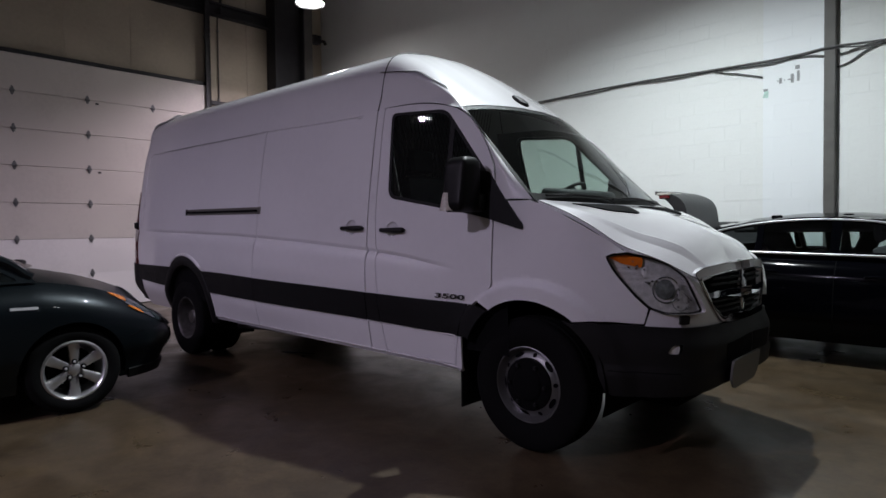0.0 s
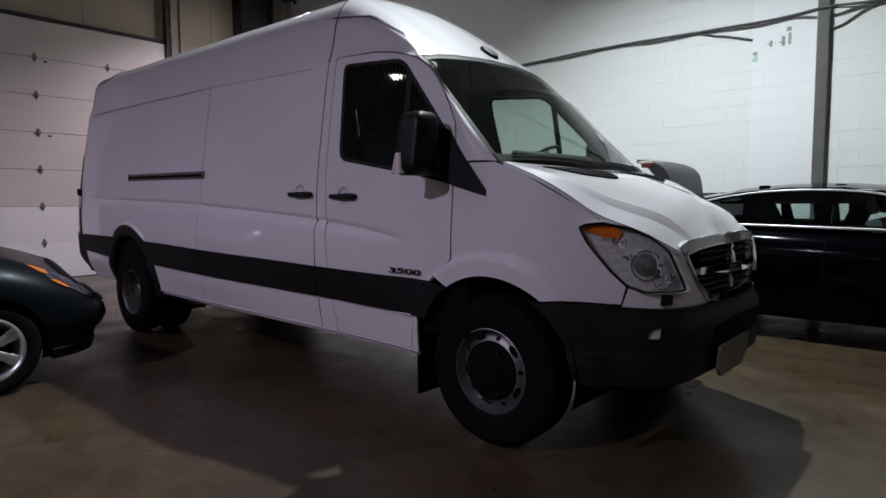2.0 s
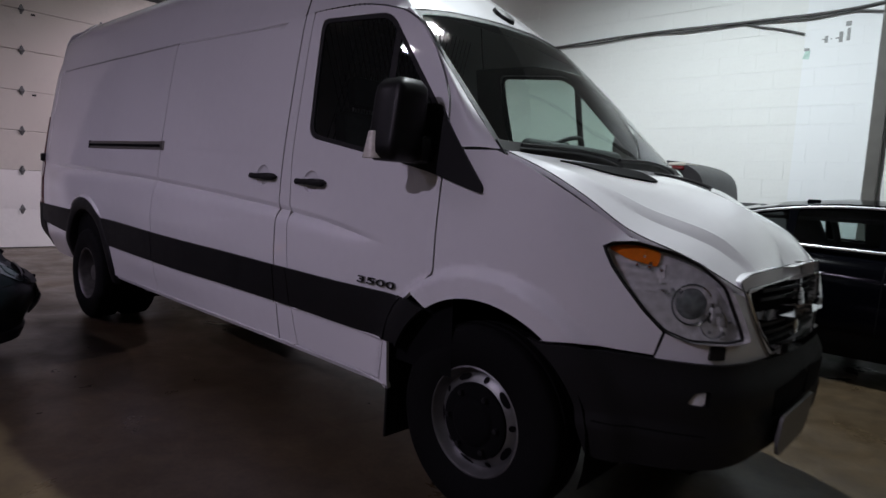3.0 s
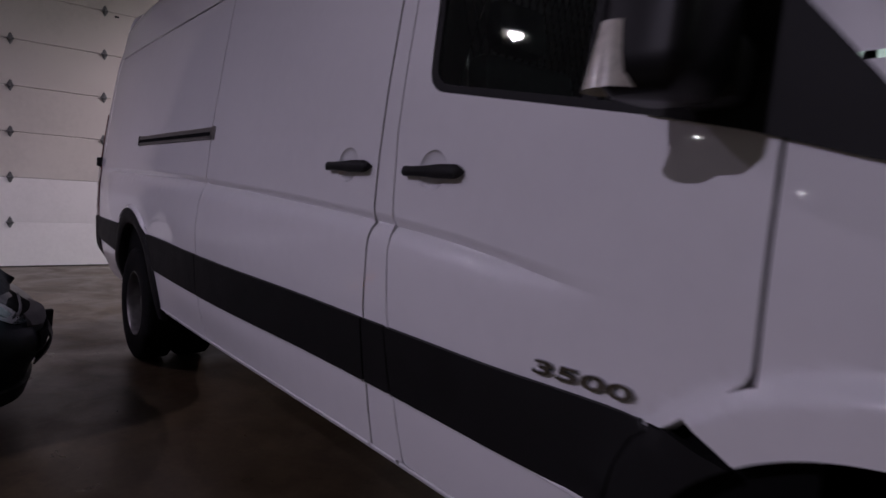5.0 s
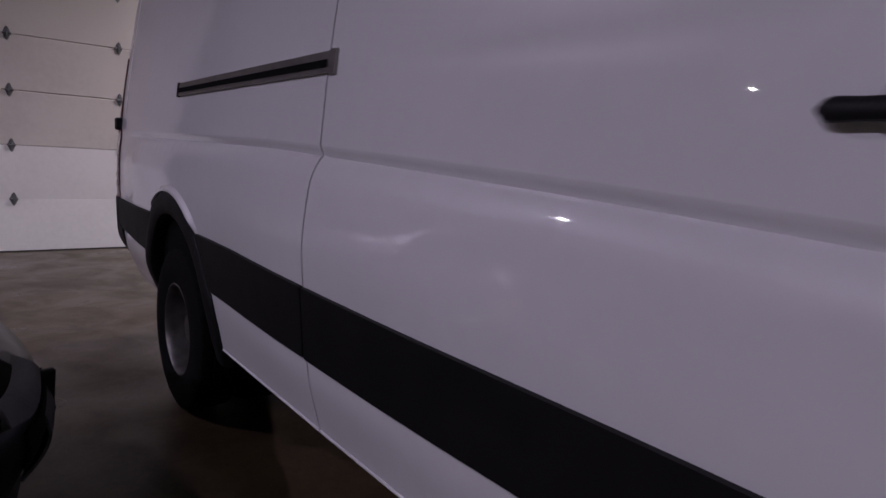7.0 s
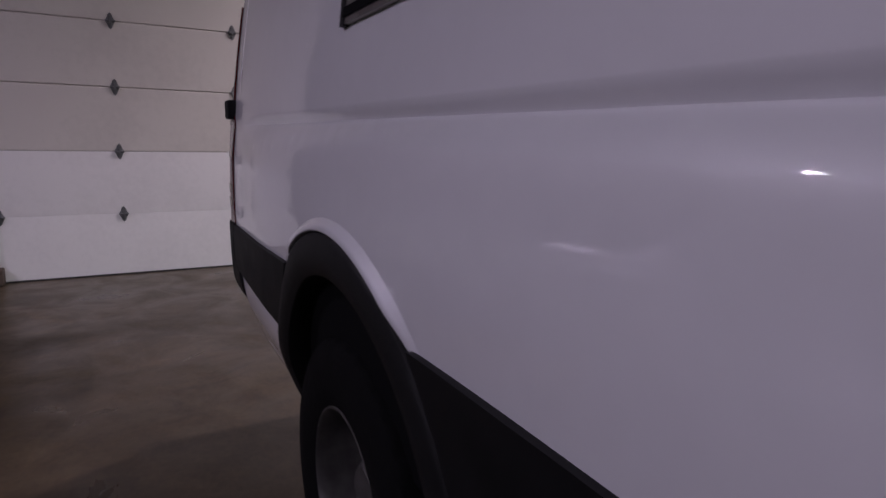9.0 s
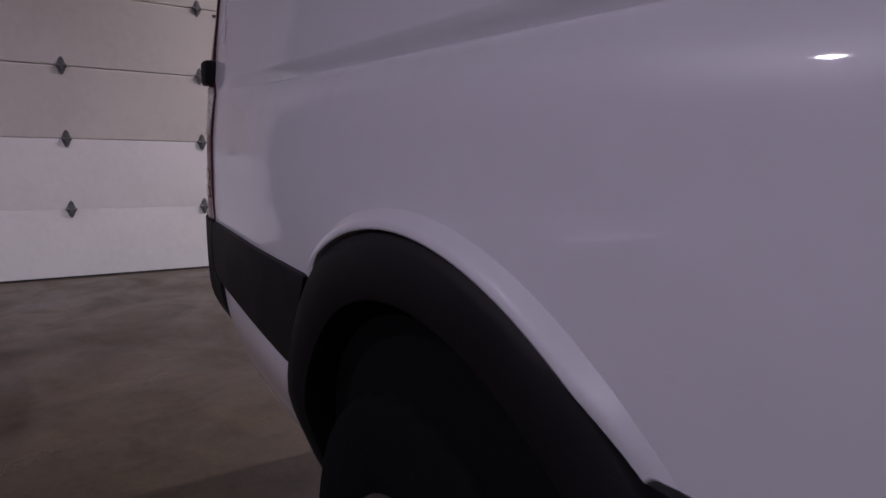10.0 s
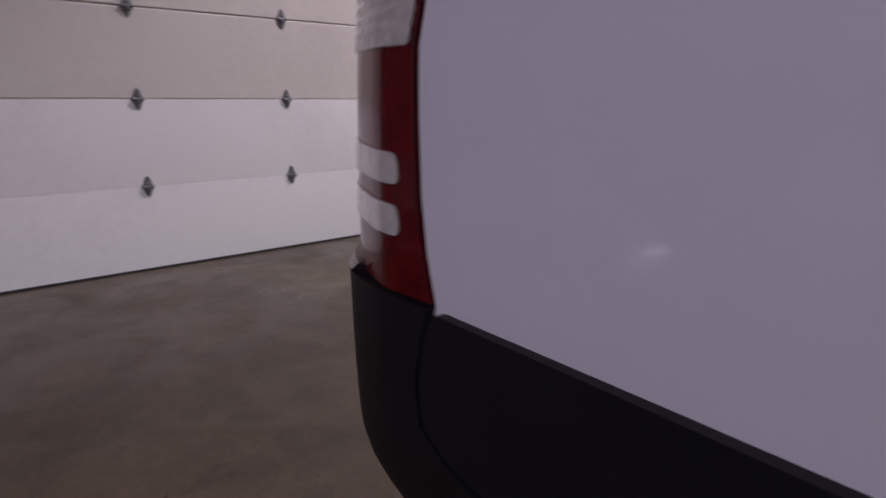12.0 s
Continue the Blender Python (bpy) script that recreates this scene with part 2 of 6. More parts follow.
def grid(rows, closed=False, flip=False):
    """A skin over rows of points, all of one length."""
    bm = bmesh.new()
    vs = [[bm.verts.new(p) for p in r] for r in rows]
    n = len(rows[0])
    for a, b in zip(vs, vs[1:]):
        for i in range(n if closed else n - 1):
            j = (i + 1) % n
            q = [a[i], a[j], b[j], b[i]]
            q = [v for k, v in enumerate(q) if all((v.co - w.co).length > 1e-7 for w in q[:k])]
            if len(q) > 2:
                bm.faces.new(q[::-1] if flip else q)
    return bm


def lathe(profile, seg=48, axis="y"):
    """Turns (radius, along) points about an axis."""
    rows = []
    for r, h in profile:
        ring = []
        for k in range(seg):
            a = 2 * math.pi * k / seg
            c, s = r * math.cos(a), r * math.sin(a)
            ring.append((c, h, s) if axis == "y" else ((c, s, h) if axis == "z" else (h, c, s)))
        rows.append(ring)
    bm = grid(rows, closed=True)
    bmesh.ops.recalc_face_normals(bm, faces=bm.faces[:])
    return bm


def tube(points, r, seg=8, caps=True):
    pts = [Vector(p) for p in points]
    rows = []
    for i, p in enumerate(pts):
        d = (pts[min(i + 1, len(pts) - 1)] - pts[max(i - 1, 0)]).normalized()
        a = d.orthogonal().normalized() if i == 0 else (a - d * a.dot(d)).normalized()
        b = d.cross(a)
        rows.append([p + r * (math.cos(t) * a + math.sin(t) * b) for t in [2 * math.pi * k / seg for k in range(seg)]])
    bm = grid(rows, closed=True)
    if caps:
        bm.verts.ensure_lookup_table()
        bm.faces.new(bm.verts[:seg])
        bm.faces.new(bm.verts[-seg:])
    bmesh.ops.recalc_face_normals(bm, faces=bm.faces[:])
    return bm


def interp(table, x):
    xs, ys = zip(*table)
    return float(np.interp(x, xs, ys))


def smooth(points, n=8):
    """Catmull-Rom through points of any dimension."""
    p = [np.array(q, float) for q in points]
    p = [2 * p[0] - p[1]] + p + [2 * p[-1] - p[-2]]
    out = []
    for i in range(1, len(p) - 2):
        for k in range(n):
            t = k / n
            out.append(0.5 * (2 * p[i] + (p[i + 1] - p[i - 1]) * t + (2 * p[i - 1] - 5 * p[i] + 4 * p[i + 1] - p[i + 2]) * t * t + (3 * p[i] - p[i - 1] - 3 * p[i + 1] + p[i + 2]) * t ** 3))
    return [tuple(q) for q in out + [p[-2]]]


def rounded(corners, r, n=5):
    """A closed outline with its corners rounded; r one radius or one for each corner."""
    out = []
    m = len(corners)
    for i, c in enumerate(corners):
        rr = r[i] if isinstance(r, (list, tuple)) else r
        c = np.array(c, float)
        a, b = np.array(corners[i - 1], float), np.array(corners[(i + 1) % m], float)
        da, db = (a - c) / np.linalg.norm(a - c), (b - c) / np.linalg.norm(b - c)
        rr = min(rr, 0.45 * np.linalg.norm(a - c), 0.45 * np.linalg.norm(b - c))
        if rr < 1e-4:
            out.append(tuple(c))
            continue
        for k in range(n + 1):
            t = k / n
            out.append(tuple((1 - t) ** 2 * (c + da * rr) + 2 * t * (1 - t) * c + t * t * (c + db * rr)))
    return out


def dense(loop, step):
    out = []
    for a, b in zip(loop, loop[1:] + loop[:1]):
        a, b = np.array(a, float), np.array(b, float)
        n = max(1, int(np.ceil(np.linalg.norm(b - a) / step)))
        out += [tuple(a + (b - a) * k / n) for k in range(n)]
    return out


def inside(pts, loop):
    x, y = pts[:, 0], pts[:, 1]
    hit = np.zeros(len(pts), bool)
    for (x0, y0), (x1, y1) in zip(loop, loop[1:] + loop[:1]):
        if y0 == y1:
            continue
        c = ((y0 > y) != (y1 > y)) & (x < (x1 - x0) * (y - y0) / (y1 - y0) + x0)
        hit ^= c
    return hit


def panel(outline, surf, du=0.04, dv=0.02, holes=(), depth=0.014, ref=(None, 0, 1.2), lift=0.0, lines=()):
    """A sheet cut from a curved surface by an outline and holes in its own two coordinates, with its edges turned in."""
    loops = [dense(list(outline), min(du, dv) * 1.2)] + [dense(list(h), min(du, dv) * 1.2) for h in holes]
    edge = np.array([p for l in loops for p in l])
    folds = []
    for l in lines:
        l = np.array(l)
        ok = inside(l, loops[0])
        for h in loops[1:]:
            ok &= ~inside(l, h)
        ok &= np.array([np.hypot(*(edge - q).T).min() > 0.004 for q in l])
        run = []
        for q, good in zip(l, ok):
            if good:
                run.append(tuple(q))
            if (not good) and run:
                folds.append(run)
                run = []
        if run:
            folds.append(run)
    if folds:
        edge = np.concatenate([edge] + [np.array(r) for r in folds])
    lo, hi = edge.min(0), edge.max(0)
    us = np.linspace(lo[0], hi[0], max(2, int((hi[0] - lo[0]) / du) + 1))
    vs = np.linspace(lo[1], hi[1], max(2, int((hi[1] - lo[1]) / dv) + 1))
    g = np.array([(u, v) for u in us for v in vs])
    keep = inside(g, loops[0])
    for h in loops[1:]:
        keep &= ~inside(g, h)
    g = g[keep]
    if len(g):
        near = np.full(len(g), 9.0)
        for k in range(0, len(edge), 200):
            d = np.hypot((g[:, None, 0] - edge[None, k:k + 200, 0]) / du, (g[:, None, 1] - edge[None, k:k + 200, 1]) / dv)
            near = np.minimum(near, d.min(1))
        g = g[near > 0.45]
    pts = [Vector(p) for p in edge] + [Vector(p) for p in g]
    cons, k = [], 0
    for l in loops:
        cons += [(k + i, k + (i + 1) % len(l)) for i in range(len(l))]
        k += len(l)
    for r in folds:
        cons += [(k + i, k + i + 1) for i in range(len(r) - 1)]
        k += len(r)
    vo, _, fo, *_ = delaunay_2d_cdt(pts, cons, [], 0, 1e-6)
    vo = np.array([tuple(v) for v in vo])
    cen = np.array([vo[list(f)].mean(0) for f in fo])
    ok = inside(cen, loops[0])
    for h in loops[1:]:
        ok &= ~inside(cen, h)
    bm = bmesh.new()
    bv = [bm.verts.new(surf(float(u), float(v))) for u, v in vo]
    for f, good in zip(fo, ok):
        if good:
            try:
                bm.faces.new([bv[i] for i in f])
            except ValueError:
                pass
    bmesh.ops.delete(bm, geom=[v for v in bm.verts if not v.link_faces], context="VERTS")
    bm.normal_update()
    for f in bm.faces:
        c = f.calc_center_median()
        r = Vector([c[i] if q is None else q for i, q in enumerate(ref)])
        if f.normal.dot(c - r) < 0:
            f.normal_flip()
    bm.normal_update()
    if lift:
        ns = [(v, v.normal.copy()) for v in bm.verts]
        for v, n in ns:
            v.co += n * lift
    if depth:
        es = [e for e in bm.edges if len(e.link_faces) == 1]
        down = {}
        for e in es:
            for v in e.verts:
                if v not in down:
                    down[v] = bm.verts.new(v.co - v.normal * depth)
        for e in es:
            a, b = e.verts
            l = e.link_loops[0]
            if l.vert != a:
                a, b = b, a
            bm.faces.new((b, a, down[a], down[b]))
    return bm


class Wrap:
    """An upright skin round a plan outline that leans in with height; s is the way along the outline."""

    def __init__(self, plan, lean, side=-1, n=10, rake=(0.0, 0.0), extra=None):
        p = np.array(smooth(plan, n))
        self.p, self.lean, self.side, self.rake, self.extra = p, lean, side, rake, extra
        self.l = np.concatenate([[0], np.cumsum(np.hypot(*np.diff(p, axis=0).T))])
        t = np.gradient(p, self.l, axis=0)
        t /= np.linalg.norm(t, axis=1)[:, None]
        self.nrm = np.stack([t[:, 1], -t[:, 0]], 1)

    def s(self, x):
        return float(np.interp(x, self.p[:, 0], self.l))

    def base(self, s):
        return [float(np.interp(s, self.l, self.p[:, k])) for k in (0, 1)], [float(np.interp(s, self.l, self.nrm[:, k])) for k in (0, 1)]

    def __call__(self, s, z, out=0.0):
        (x, y), (nx, ny) = self.base(s)
        d = out - self.lean(x, z)
        if self.extra:
            d += self.extra(x, z)
        x, y = x + nx * d, y + ny * d
        return Vector((x, y * -self.side, z - self.rake[0] * (x - self.rake[1])))


def bars(widths, height, gap, material, name, parent, m):
    """A line of plain upright bars in place of characters."""
    bm = bmesh.new()
    x = 0.0
    for w in widths:
        box(x, x + w, 0, 0.004, 0, height, bm=bm)
        x += w + gap
    return part(name, move(bm, m), material, parent)

# ---------------------------------------------------------------- room
DX, WY, CZ = -9.745, 4.9, 7.2          # door's inner face, block wall's face, ceiling
floor = tagged(part("floor", box(-10.2, 13.0, -28.0, 5.2, -0.2, 0.0), M_CONC, smooth=0), "brown-grey worn concrete garage floor with stains", "floor", kind="structure")
tagged(part("ceiling", box(-10.2, 13.0, -28.0, 5.2, CZ, CZ + 0.15), M_CEIL, smooth=0), "dim high ceiling of the garage", "ceiling", kind="structure")
# unseen walls added to close the room, dark to cut bounce and reflections
tagged(part("wall_south", box(-10.2, 13.0, -28.2, -28.0, 0, CZ), M_FAR, smooth=0), "unseen dark closing wall behind the cars", "wall", kind="structure")
tagged(part("wall_east", box(13.0, 13.2, -28.2, 5.2, 0, CZ), M_FAR, smooth=0), "unseen dark closing wall far along the garage", "wall", kind="structure")
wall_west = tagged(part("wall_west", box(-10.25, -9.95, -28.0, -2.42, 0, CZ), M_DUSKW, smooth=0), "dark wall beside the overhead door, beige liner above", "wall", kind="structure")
part("wall_panel", box(-10.25, -9.95, 2.02, 5.0, 0, CZ), M_LINER, wall_west)
part("wall_panel", box(-10.25, -9.95, -2.42, 2.02, 4.26, CZ), M_LINER, wall_west)
wall_north = tagged(part("wall_north", box(-10.2, 13.0, WY + 0.006, WY + 0.25, 0, CZ), M_BLOCK, smooth=0), "white-painted concrete block wall with open joints", "wall", kind="structure")
# ---------------------------------------------------------------- the van
RAKE = (0.0135, -1.38)
van = thing("cargo_van", "white high-roof cargo van with black cladding and dual rear wheels", "van")
LEAN = [(0.2, 0.10), (0.40, 0.045), (0.45, 0.030), (0.66, 0.006), (0.85, 0.0), (1.00, 0.001), (1.13, 0.005), (1.32, 0.020), (1.46, 0.034), (1.6, 0.052), (2.0, 0.112), (2.19, 0.150), (2.41, 0.21), (2.5, 0.255)]
LEANS = smooth(LEAN, 6)
CREASE = smooth([(-5.4, 1.250), (-4.6, 1.238), (-4.1, 1.232), (-3.65, 1.225), (-3.24, 1.219), (-2.86, 1.206), (-2.08, 1.173), (-1.6, 1.147), (-1.34, 1.132), (-1.0, 1.104), (-0.8, 1.08), (-0.5, 1.04)], 6)
PLAN = [(-5.88, 0.0), (-5.875, -0.45), (-5.855, -0.75), (-5.80, -0.885), (-5.70, -0.944), (-5.55, -0.968), (-5.0, -0.984), (-4.0, -0.99), (-2.85, -0.99), (-2.0, -0.98), (-1.38, -0.972), (-0.7, -0.974),
        (-0.2, -0.975), (0.0, -0.972), (0.2, -0.955), (0.35, -0.925), (0.5, -0.878), (0.65, -0.808), (0.79, -0.712), (0.88, -0.61), (0.925, -0.47), (0.948, -0.28), (0.955, 0.0)]
FA, RA = (0.045, 0.445), (-4.250, 0.432)     # wheel-arch centres, in the van's own level


def sstep(a, b, t):
    t = min(1.0, max(0.0, (t - a) / (b - a)))
    return t * t * (3 - 2 * t)


def van_lean(x, z):
    f = 1.0 + 2.2 * sstep(0.3, 0.9, x)
    d = interp(LEANS, z)
    return d * (f if z > 0.85 else 1.0) + 0.045 * sstep(0.80, 0.95, x)


def press(x):
    return 2.135 + 0.023 * (1 - sstep(-3.1, -1.5, x))


def van_extra(x, z):
    d = 0.0
    if -5.5 < x < -0.4:                                   # crease: the lower skin stands proud
        zc = interp(CREASE, x)
        fade = sstep(-5.45, -4.9, x) * (1 - sstep(-0.85, -0.45, x))
        d += fade * (interp([(-0.002, 0.017), (0.004, -0.015), (0.031, 0.0)], z - zc) - 0.024 * max(0.0, 1 - max(0.0, zc - z) / 0.08) ** 2 * (1 if z < zc else max(0.0, 1 - (z - zc) / 0.004))) * (1 - sstep(0.2, 0.5, zc - z))
        d += (0.006 + 0.014 * sstep(-3.75, -3.0, x) * (1 - sstep(-2.5, -1.7, x))) * fade * sstep(-0.03, 0.26, zc - z) * sstep(0.42, 0.62, z)
    r = math.hypot(x - FA[0], z - FA[1])                  # front flare
    if r < 0.75 and z > 0.4:
        d += 0.026 * min(1.0, max(0.0, (0.580 - r) / 0.042))
    if x < -4.5:                                          # tuck under the rear corner
        d -= 0.042 * sstep(-4.5, -4.8, x) * (1 - sstep(0.38, 0.62, z))
    if -5.5 < x < -1.45 and z > 2.0:                      # pressed line along the upper side
        d -= 0.008 * sstep(-5.46, -5.38, x) * (1 - sstep(-1.56, -1.50, x)) * max(0.0, 1 - abs(z - press(x)) / 0.007)
    if -2.75 < x < -1.5 and 1.36 < z < 1.47:              # faint press line above the handle, curling up
        zp = interp([(-2.7, 1.418), (-2.05, 1.399), (-1.73, 1.394), (-1.63, 1.399), (-1.57, 1.412), (-1.52, 1.44)], x)
        d -= 0.0035 * sstep(-2.72, -2.2, x) * (1 - sstep(-1.56, -1.51, x)) * (1 - sstep(-0.012, 0.008, zp - z)) * (1 - sstep(0.0, 0.06, z - zp))
    if -5.56 < x < -5.38 and 1.35 < z < 2.2:              # and its turn down at the rear
        zl = press(x) - 0.09
        g = abs(x + 5.48) if z < zl else abs(math.hypot(x + 5.39, z - zl) - 0.09)
        d -= 0.008 * sstep(1.36, 1.5, z) * max(0.0, 1 - g / 0.009)
    return d


SIDES = {-1: Wrap(PLAN, van_lean, -1, rake=RAKE, extra=van_extra), 1: Wrap(PLAN, van_lean, 1, rake=RAKE, extra=van_extra)}
W = SIDES[-1]


def S(pts):
    """Outline points given by x and z, as way along the skin and z."""
    return [(W.s(x), z) for x, z in pts]


def arc(c, r, a0, a1, n=20):
    return [(c[0] + r * math.cos(radians(a0 + (a1 - a0) * k / n)), c[1] + r * math.sin(radians(a0 + (a1 - a0) * k / n))) for k in range(n + 1)]


def rk(x, y, z):
    """A point of the van's own level, raked like its body."""
    return Vector((x, y, z - RAKE[0] * (x - RAKE[1])))


def dish(x, z):
    return [(x + 0.060 * math.cos(a), z + 0.056 * math.sin(a)) for a in np.linspace(0, 2 * math.pi, 33)[:-1]]


FX = np.linspace(-5.5, -0.4, 180)
FOLDS = [S([(x, interp(CREASE, x) + o) for x in FX]) for o in (-0.08, -0.05, -0.025, -0.002, 0.004, 0.008, 0.019, 0.031, 0.0355)] + [S([(x, press(x) + o) for x in FX if -5.45 < x < -1.5]) for o in (-0.007, 0.0, 0.007)] + [S([(-5.48 + o, z) for z in np.linspace(1.37, 2.06, 30)] + [(-5.39 - (0.09 - o) * math.cos(a), 2.068 + (0.09 - o) * math.sin(a)) for a in np.linspace(0.05, 1.5, 9)]) for o in (-0.009, 0.0, 0.009)]
FLARE = [S(arc(FA, r, 15, 175, 50)) for r in (0.538, 0.580)]
SILL, TOP, GAP = 0.43, 2.165, 0.006
DE = [(0.44, -1.165), (0.62, -1.188), (0.85, -1.205), (1.05, -1.230), (1.2, -1.250), (1.4, -1.268), (1.9, -1.272), (2.165, -1.276)]
XS, XB, XD, XF = -2.85, -1.352, -1.262, -0.205            # seams: slide rear, pillar rear, door rear, door front
ZT, ZB = 0.841, 0.645                                    # cladding's top and foot
# added black shell behind the seams and arches stands in for shade inside
rows = []
for s in np.linspace(W.s(-5.84), W.s(-0.1), 60):
    (x, y), _ = W.base(s)
    rows.append([W(s, z, -0.045) for z in (0.55, 0.9, 1.3)] + [W(s, z, -0.045) for z in (1.7, 2.1, 2.4)] + [rk(x, y * 0.55, 2.52), rk(x, 0, 2.55)])
sh = grid([r[:3] for r in rows])
part("inner_shell", sh, M_DARK, van)
rows2 = [r for r in rows if -5.3 < r[0].x < -1.3]
part("inner_shell", grid([r[2:] for r in rows2]), M_DARK, van)

sill_rear = [(-4.775, 0.395), (-5.38, 0.395), (-5.425, 0.42)]
for sd, surf in SIDES.items():
    fine = 1.0 if sd < 0 else 3.0
    lab = "white painted steel panel" if sd < 0 else ""
    # rear quarter, from the slide seam round to the rear corner
    q = [(XS - 0.0035, TOP)] + [(XS - 0.0035, SILL)] + [(-3.765, SILL)] + arc(RA, 0.49, 0, 180, 28) + sill_rear + [(-5.482, 0.69), (-5.54, 0.702), (-5.586, 0.73), (-5.590, 0.78), (-5.576, 0.84), (-5.568, 0.87), (-5.582, 0.92), (-5.592, 0.98), (-5.596, 1.06), (-5.598, 1.13), (-5.580, 1.21), (-5.564, 1.25), (-5.576, 1.275), (-5.611, 1.31), (-5.621, 1.40), (-5.628, 1.72), (-5.74, 1.73), (-5.76, TOP)]
    quarter = part("rear_quarter_panel", panel(S(q), surf, 0.04 * fine, 0.02 * fine, lines=FOLDS if sd < 0 else ()), M_WHITE, van, lab)
    q = [(XS + 0.0035, TOP), (XS + 0.0035, SILL), (XB - GAP + 0.018, SILL), (XB - GAP + 0.014, 0.95), (XB - GAP + 0.004, 1.2), (XB - GAP, 1.3), (XB - GAP, TOP)]
    slide = part("sliding_door", panel(S(rounded(q, [0.02, 0.02, 0.02, 0, 0, 0, 0.02])), surf, 0.05 * fine, 0.02 * fine, holes=[S(dish(-1.532, 1.306))], lines=FOLDS if sd < 0 else ()), M_WHITE, van, "white sliding side door")
    q = [(XB + 0.003, TOP), (XB + 0.003, 1.3), (XB + 0.007, 1.2), (XB + 0.017, 0.95), (XB + 0.021, SILL)] + [(x - 0.005, z) for z, x in DE]
    part("door_pillar", panel(S(q), surf, 0.03, 0.02, lines=FOLDS[:9] if sd < 0 else ()), M_WHITE, van)
    # front door with its window opening
    win = rounded([(-1.15, 1.512), (-1.195, 2.118), (-0.655, 2.080), (-0.235, 1.60), (-0.225, 1.366)], [0.07, 0.05, 0.08, 0.03, 0.02])
    q = [(-0.50, 0.44), (-0.462, 0.62), (-0.43, 0.79), (-0.33, 0.85), (XF, 0.965), (XF, 1.36), (XF, 1.52), (-0.215, 1.65), (-0.272, 1.775), (-0.355, 1.899), (-0.458, 2.009), (-0.568, 2.073), (-0.72, 2.117), (-0.89, 2.147), (-1.06, 2.158)] + [(x, z) for z, x in DE[::-1]]
    door = part("front_door", panel(S(rounded(q, [0.02, 0, 0, 0, 0.02, 0, 0, 0.05, 0.05, 0.05, 0.05, 0.05, 0.05, 0.05, 0.05] + [0.02] + [0.03] * 6 + [0.02])), surf, 0.04 * fine, 0.02 * fine, holes=[S(win), S(dish(-1.085, 1.291))], lines=FOLDS[:9] + FLARE if sd < 0 else ()), M_WHITE, van, "white front door with dark window")
    lin = [(-0.36, 0.86), (-0.2, 1.0), (-0.2, 1.5), (-0.205, 1.65), (-0.265, 1.78), (-0.35, 1.90), (-0.455, 2.01), (-0.565, 2.075), (-0.72, 2.12), (-0.9, 2.155), (-1.40, 2.17), (-1.40, 0.86)]
    part("door_lining", panel(S(lin), lambda s, z: surf(s, z, -0.028), 0.06, 0.05, holes=[S(win)], depth=0.0), M_INT, door)
    inner_win = rounded([(-1.128, 1.532), (-1.17, 2.096), (-0.67, 2.058), (-0.262, 1.59), (-0.252, 1.39)], [0.06, 0.045, 0.075, 0.03, 0.02])
    part("window_seal", panel(S(win), lambda s, z: surf(s, z, -0.004), 0.05, 0.03, holes=[S(inner_win)], depth=0.012), M_CLAD, door, "black rubber window seal")
    g = part("window_glass", panel(S(inner_win), lambda s, z: surf(s, z, -0.009), 0.06, 0.04, depth=0.0), M_GLASS, door, "dark tinted side glass")
    g.visible_shadow = False
    part("window_bar", panel(S([(-0.615, 1.42), (-0.575, 1.42), (-0.575, 2.0), (-0.615, 2.02)]), lambda s, z: surf(s, z, -0.006), 0.04, 0.04, depth=0.01), M_CLAD, door)
    # black triangle at the mirror's foot
    tri = rounded([(-0.46, 1.405), (-0.36, 1.65), (-0.25, 1.645), (-0.197, 1.572), (0.016, 1.325), (0.016, 1.296), (-0.09, 1.322), (-0.257, 1.366)], [0.02, 0.03, 0.02, 0.02, 0.012, 0.012, 0.02, 0.02])
    part("mirror_foot", panel(S(tri), lambda s, z: surf(s, z, 0.012), 0.04, 0.03, depth=0.02), M_CLAD, door, "black plastic triangle under the mirror")
    # front wing
    q = [(XF + GAP + 0.003, 0.975), (XF + GAP + 0.003, 1.36), (XF + GAP + 0.003, 1.462), (0.055, 1.462), (0.15, 1.428), (0.224, 1.396), (0.362, 1.322), (0.497, 1.241), (0.565, 1.190), (0.60, 1.182), (0.515, 1.172), (0.485, 1.155),
         (0.515, 1.090), (0.556, 1.032), (0.62, 0.95), (0.678, 0.889), (0.66, 0.81), (0.43, 0.816), (0.31, 0.802)] + arc(FA, 0.455, 52, 124, 24) + arc(FA, 0.565, 130, 115, 6)
    part("front_wing", panel(S(q), surf, 0.025 * fine, 0.02 * fine, lines=FLARE if sd < 0 else ()), M_WHITE, van, "white front wing with flared arch")
    # white foot in front of the door
    q = [(-0.494, 0.43), (-0.445, 0.43), (-0.432, 0.632), (-0.456, 0.632)]
    part("sill_end", panel(S(q), surf, 0.03, 0.03), M_WHITE, van)
    # lower skirt below the sill
    part("sill", panel(S([(-3.74, 0.40), (-0.46, 0.405), (-0.46, 0.432), (-3.74, 0.427)]), lambda s, z: surf(s, z, -0.012), 0.2, 0.02, depth=0.02), M_WHITE, van)
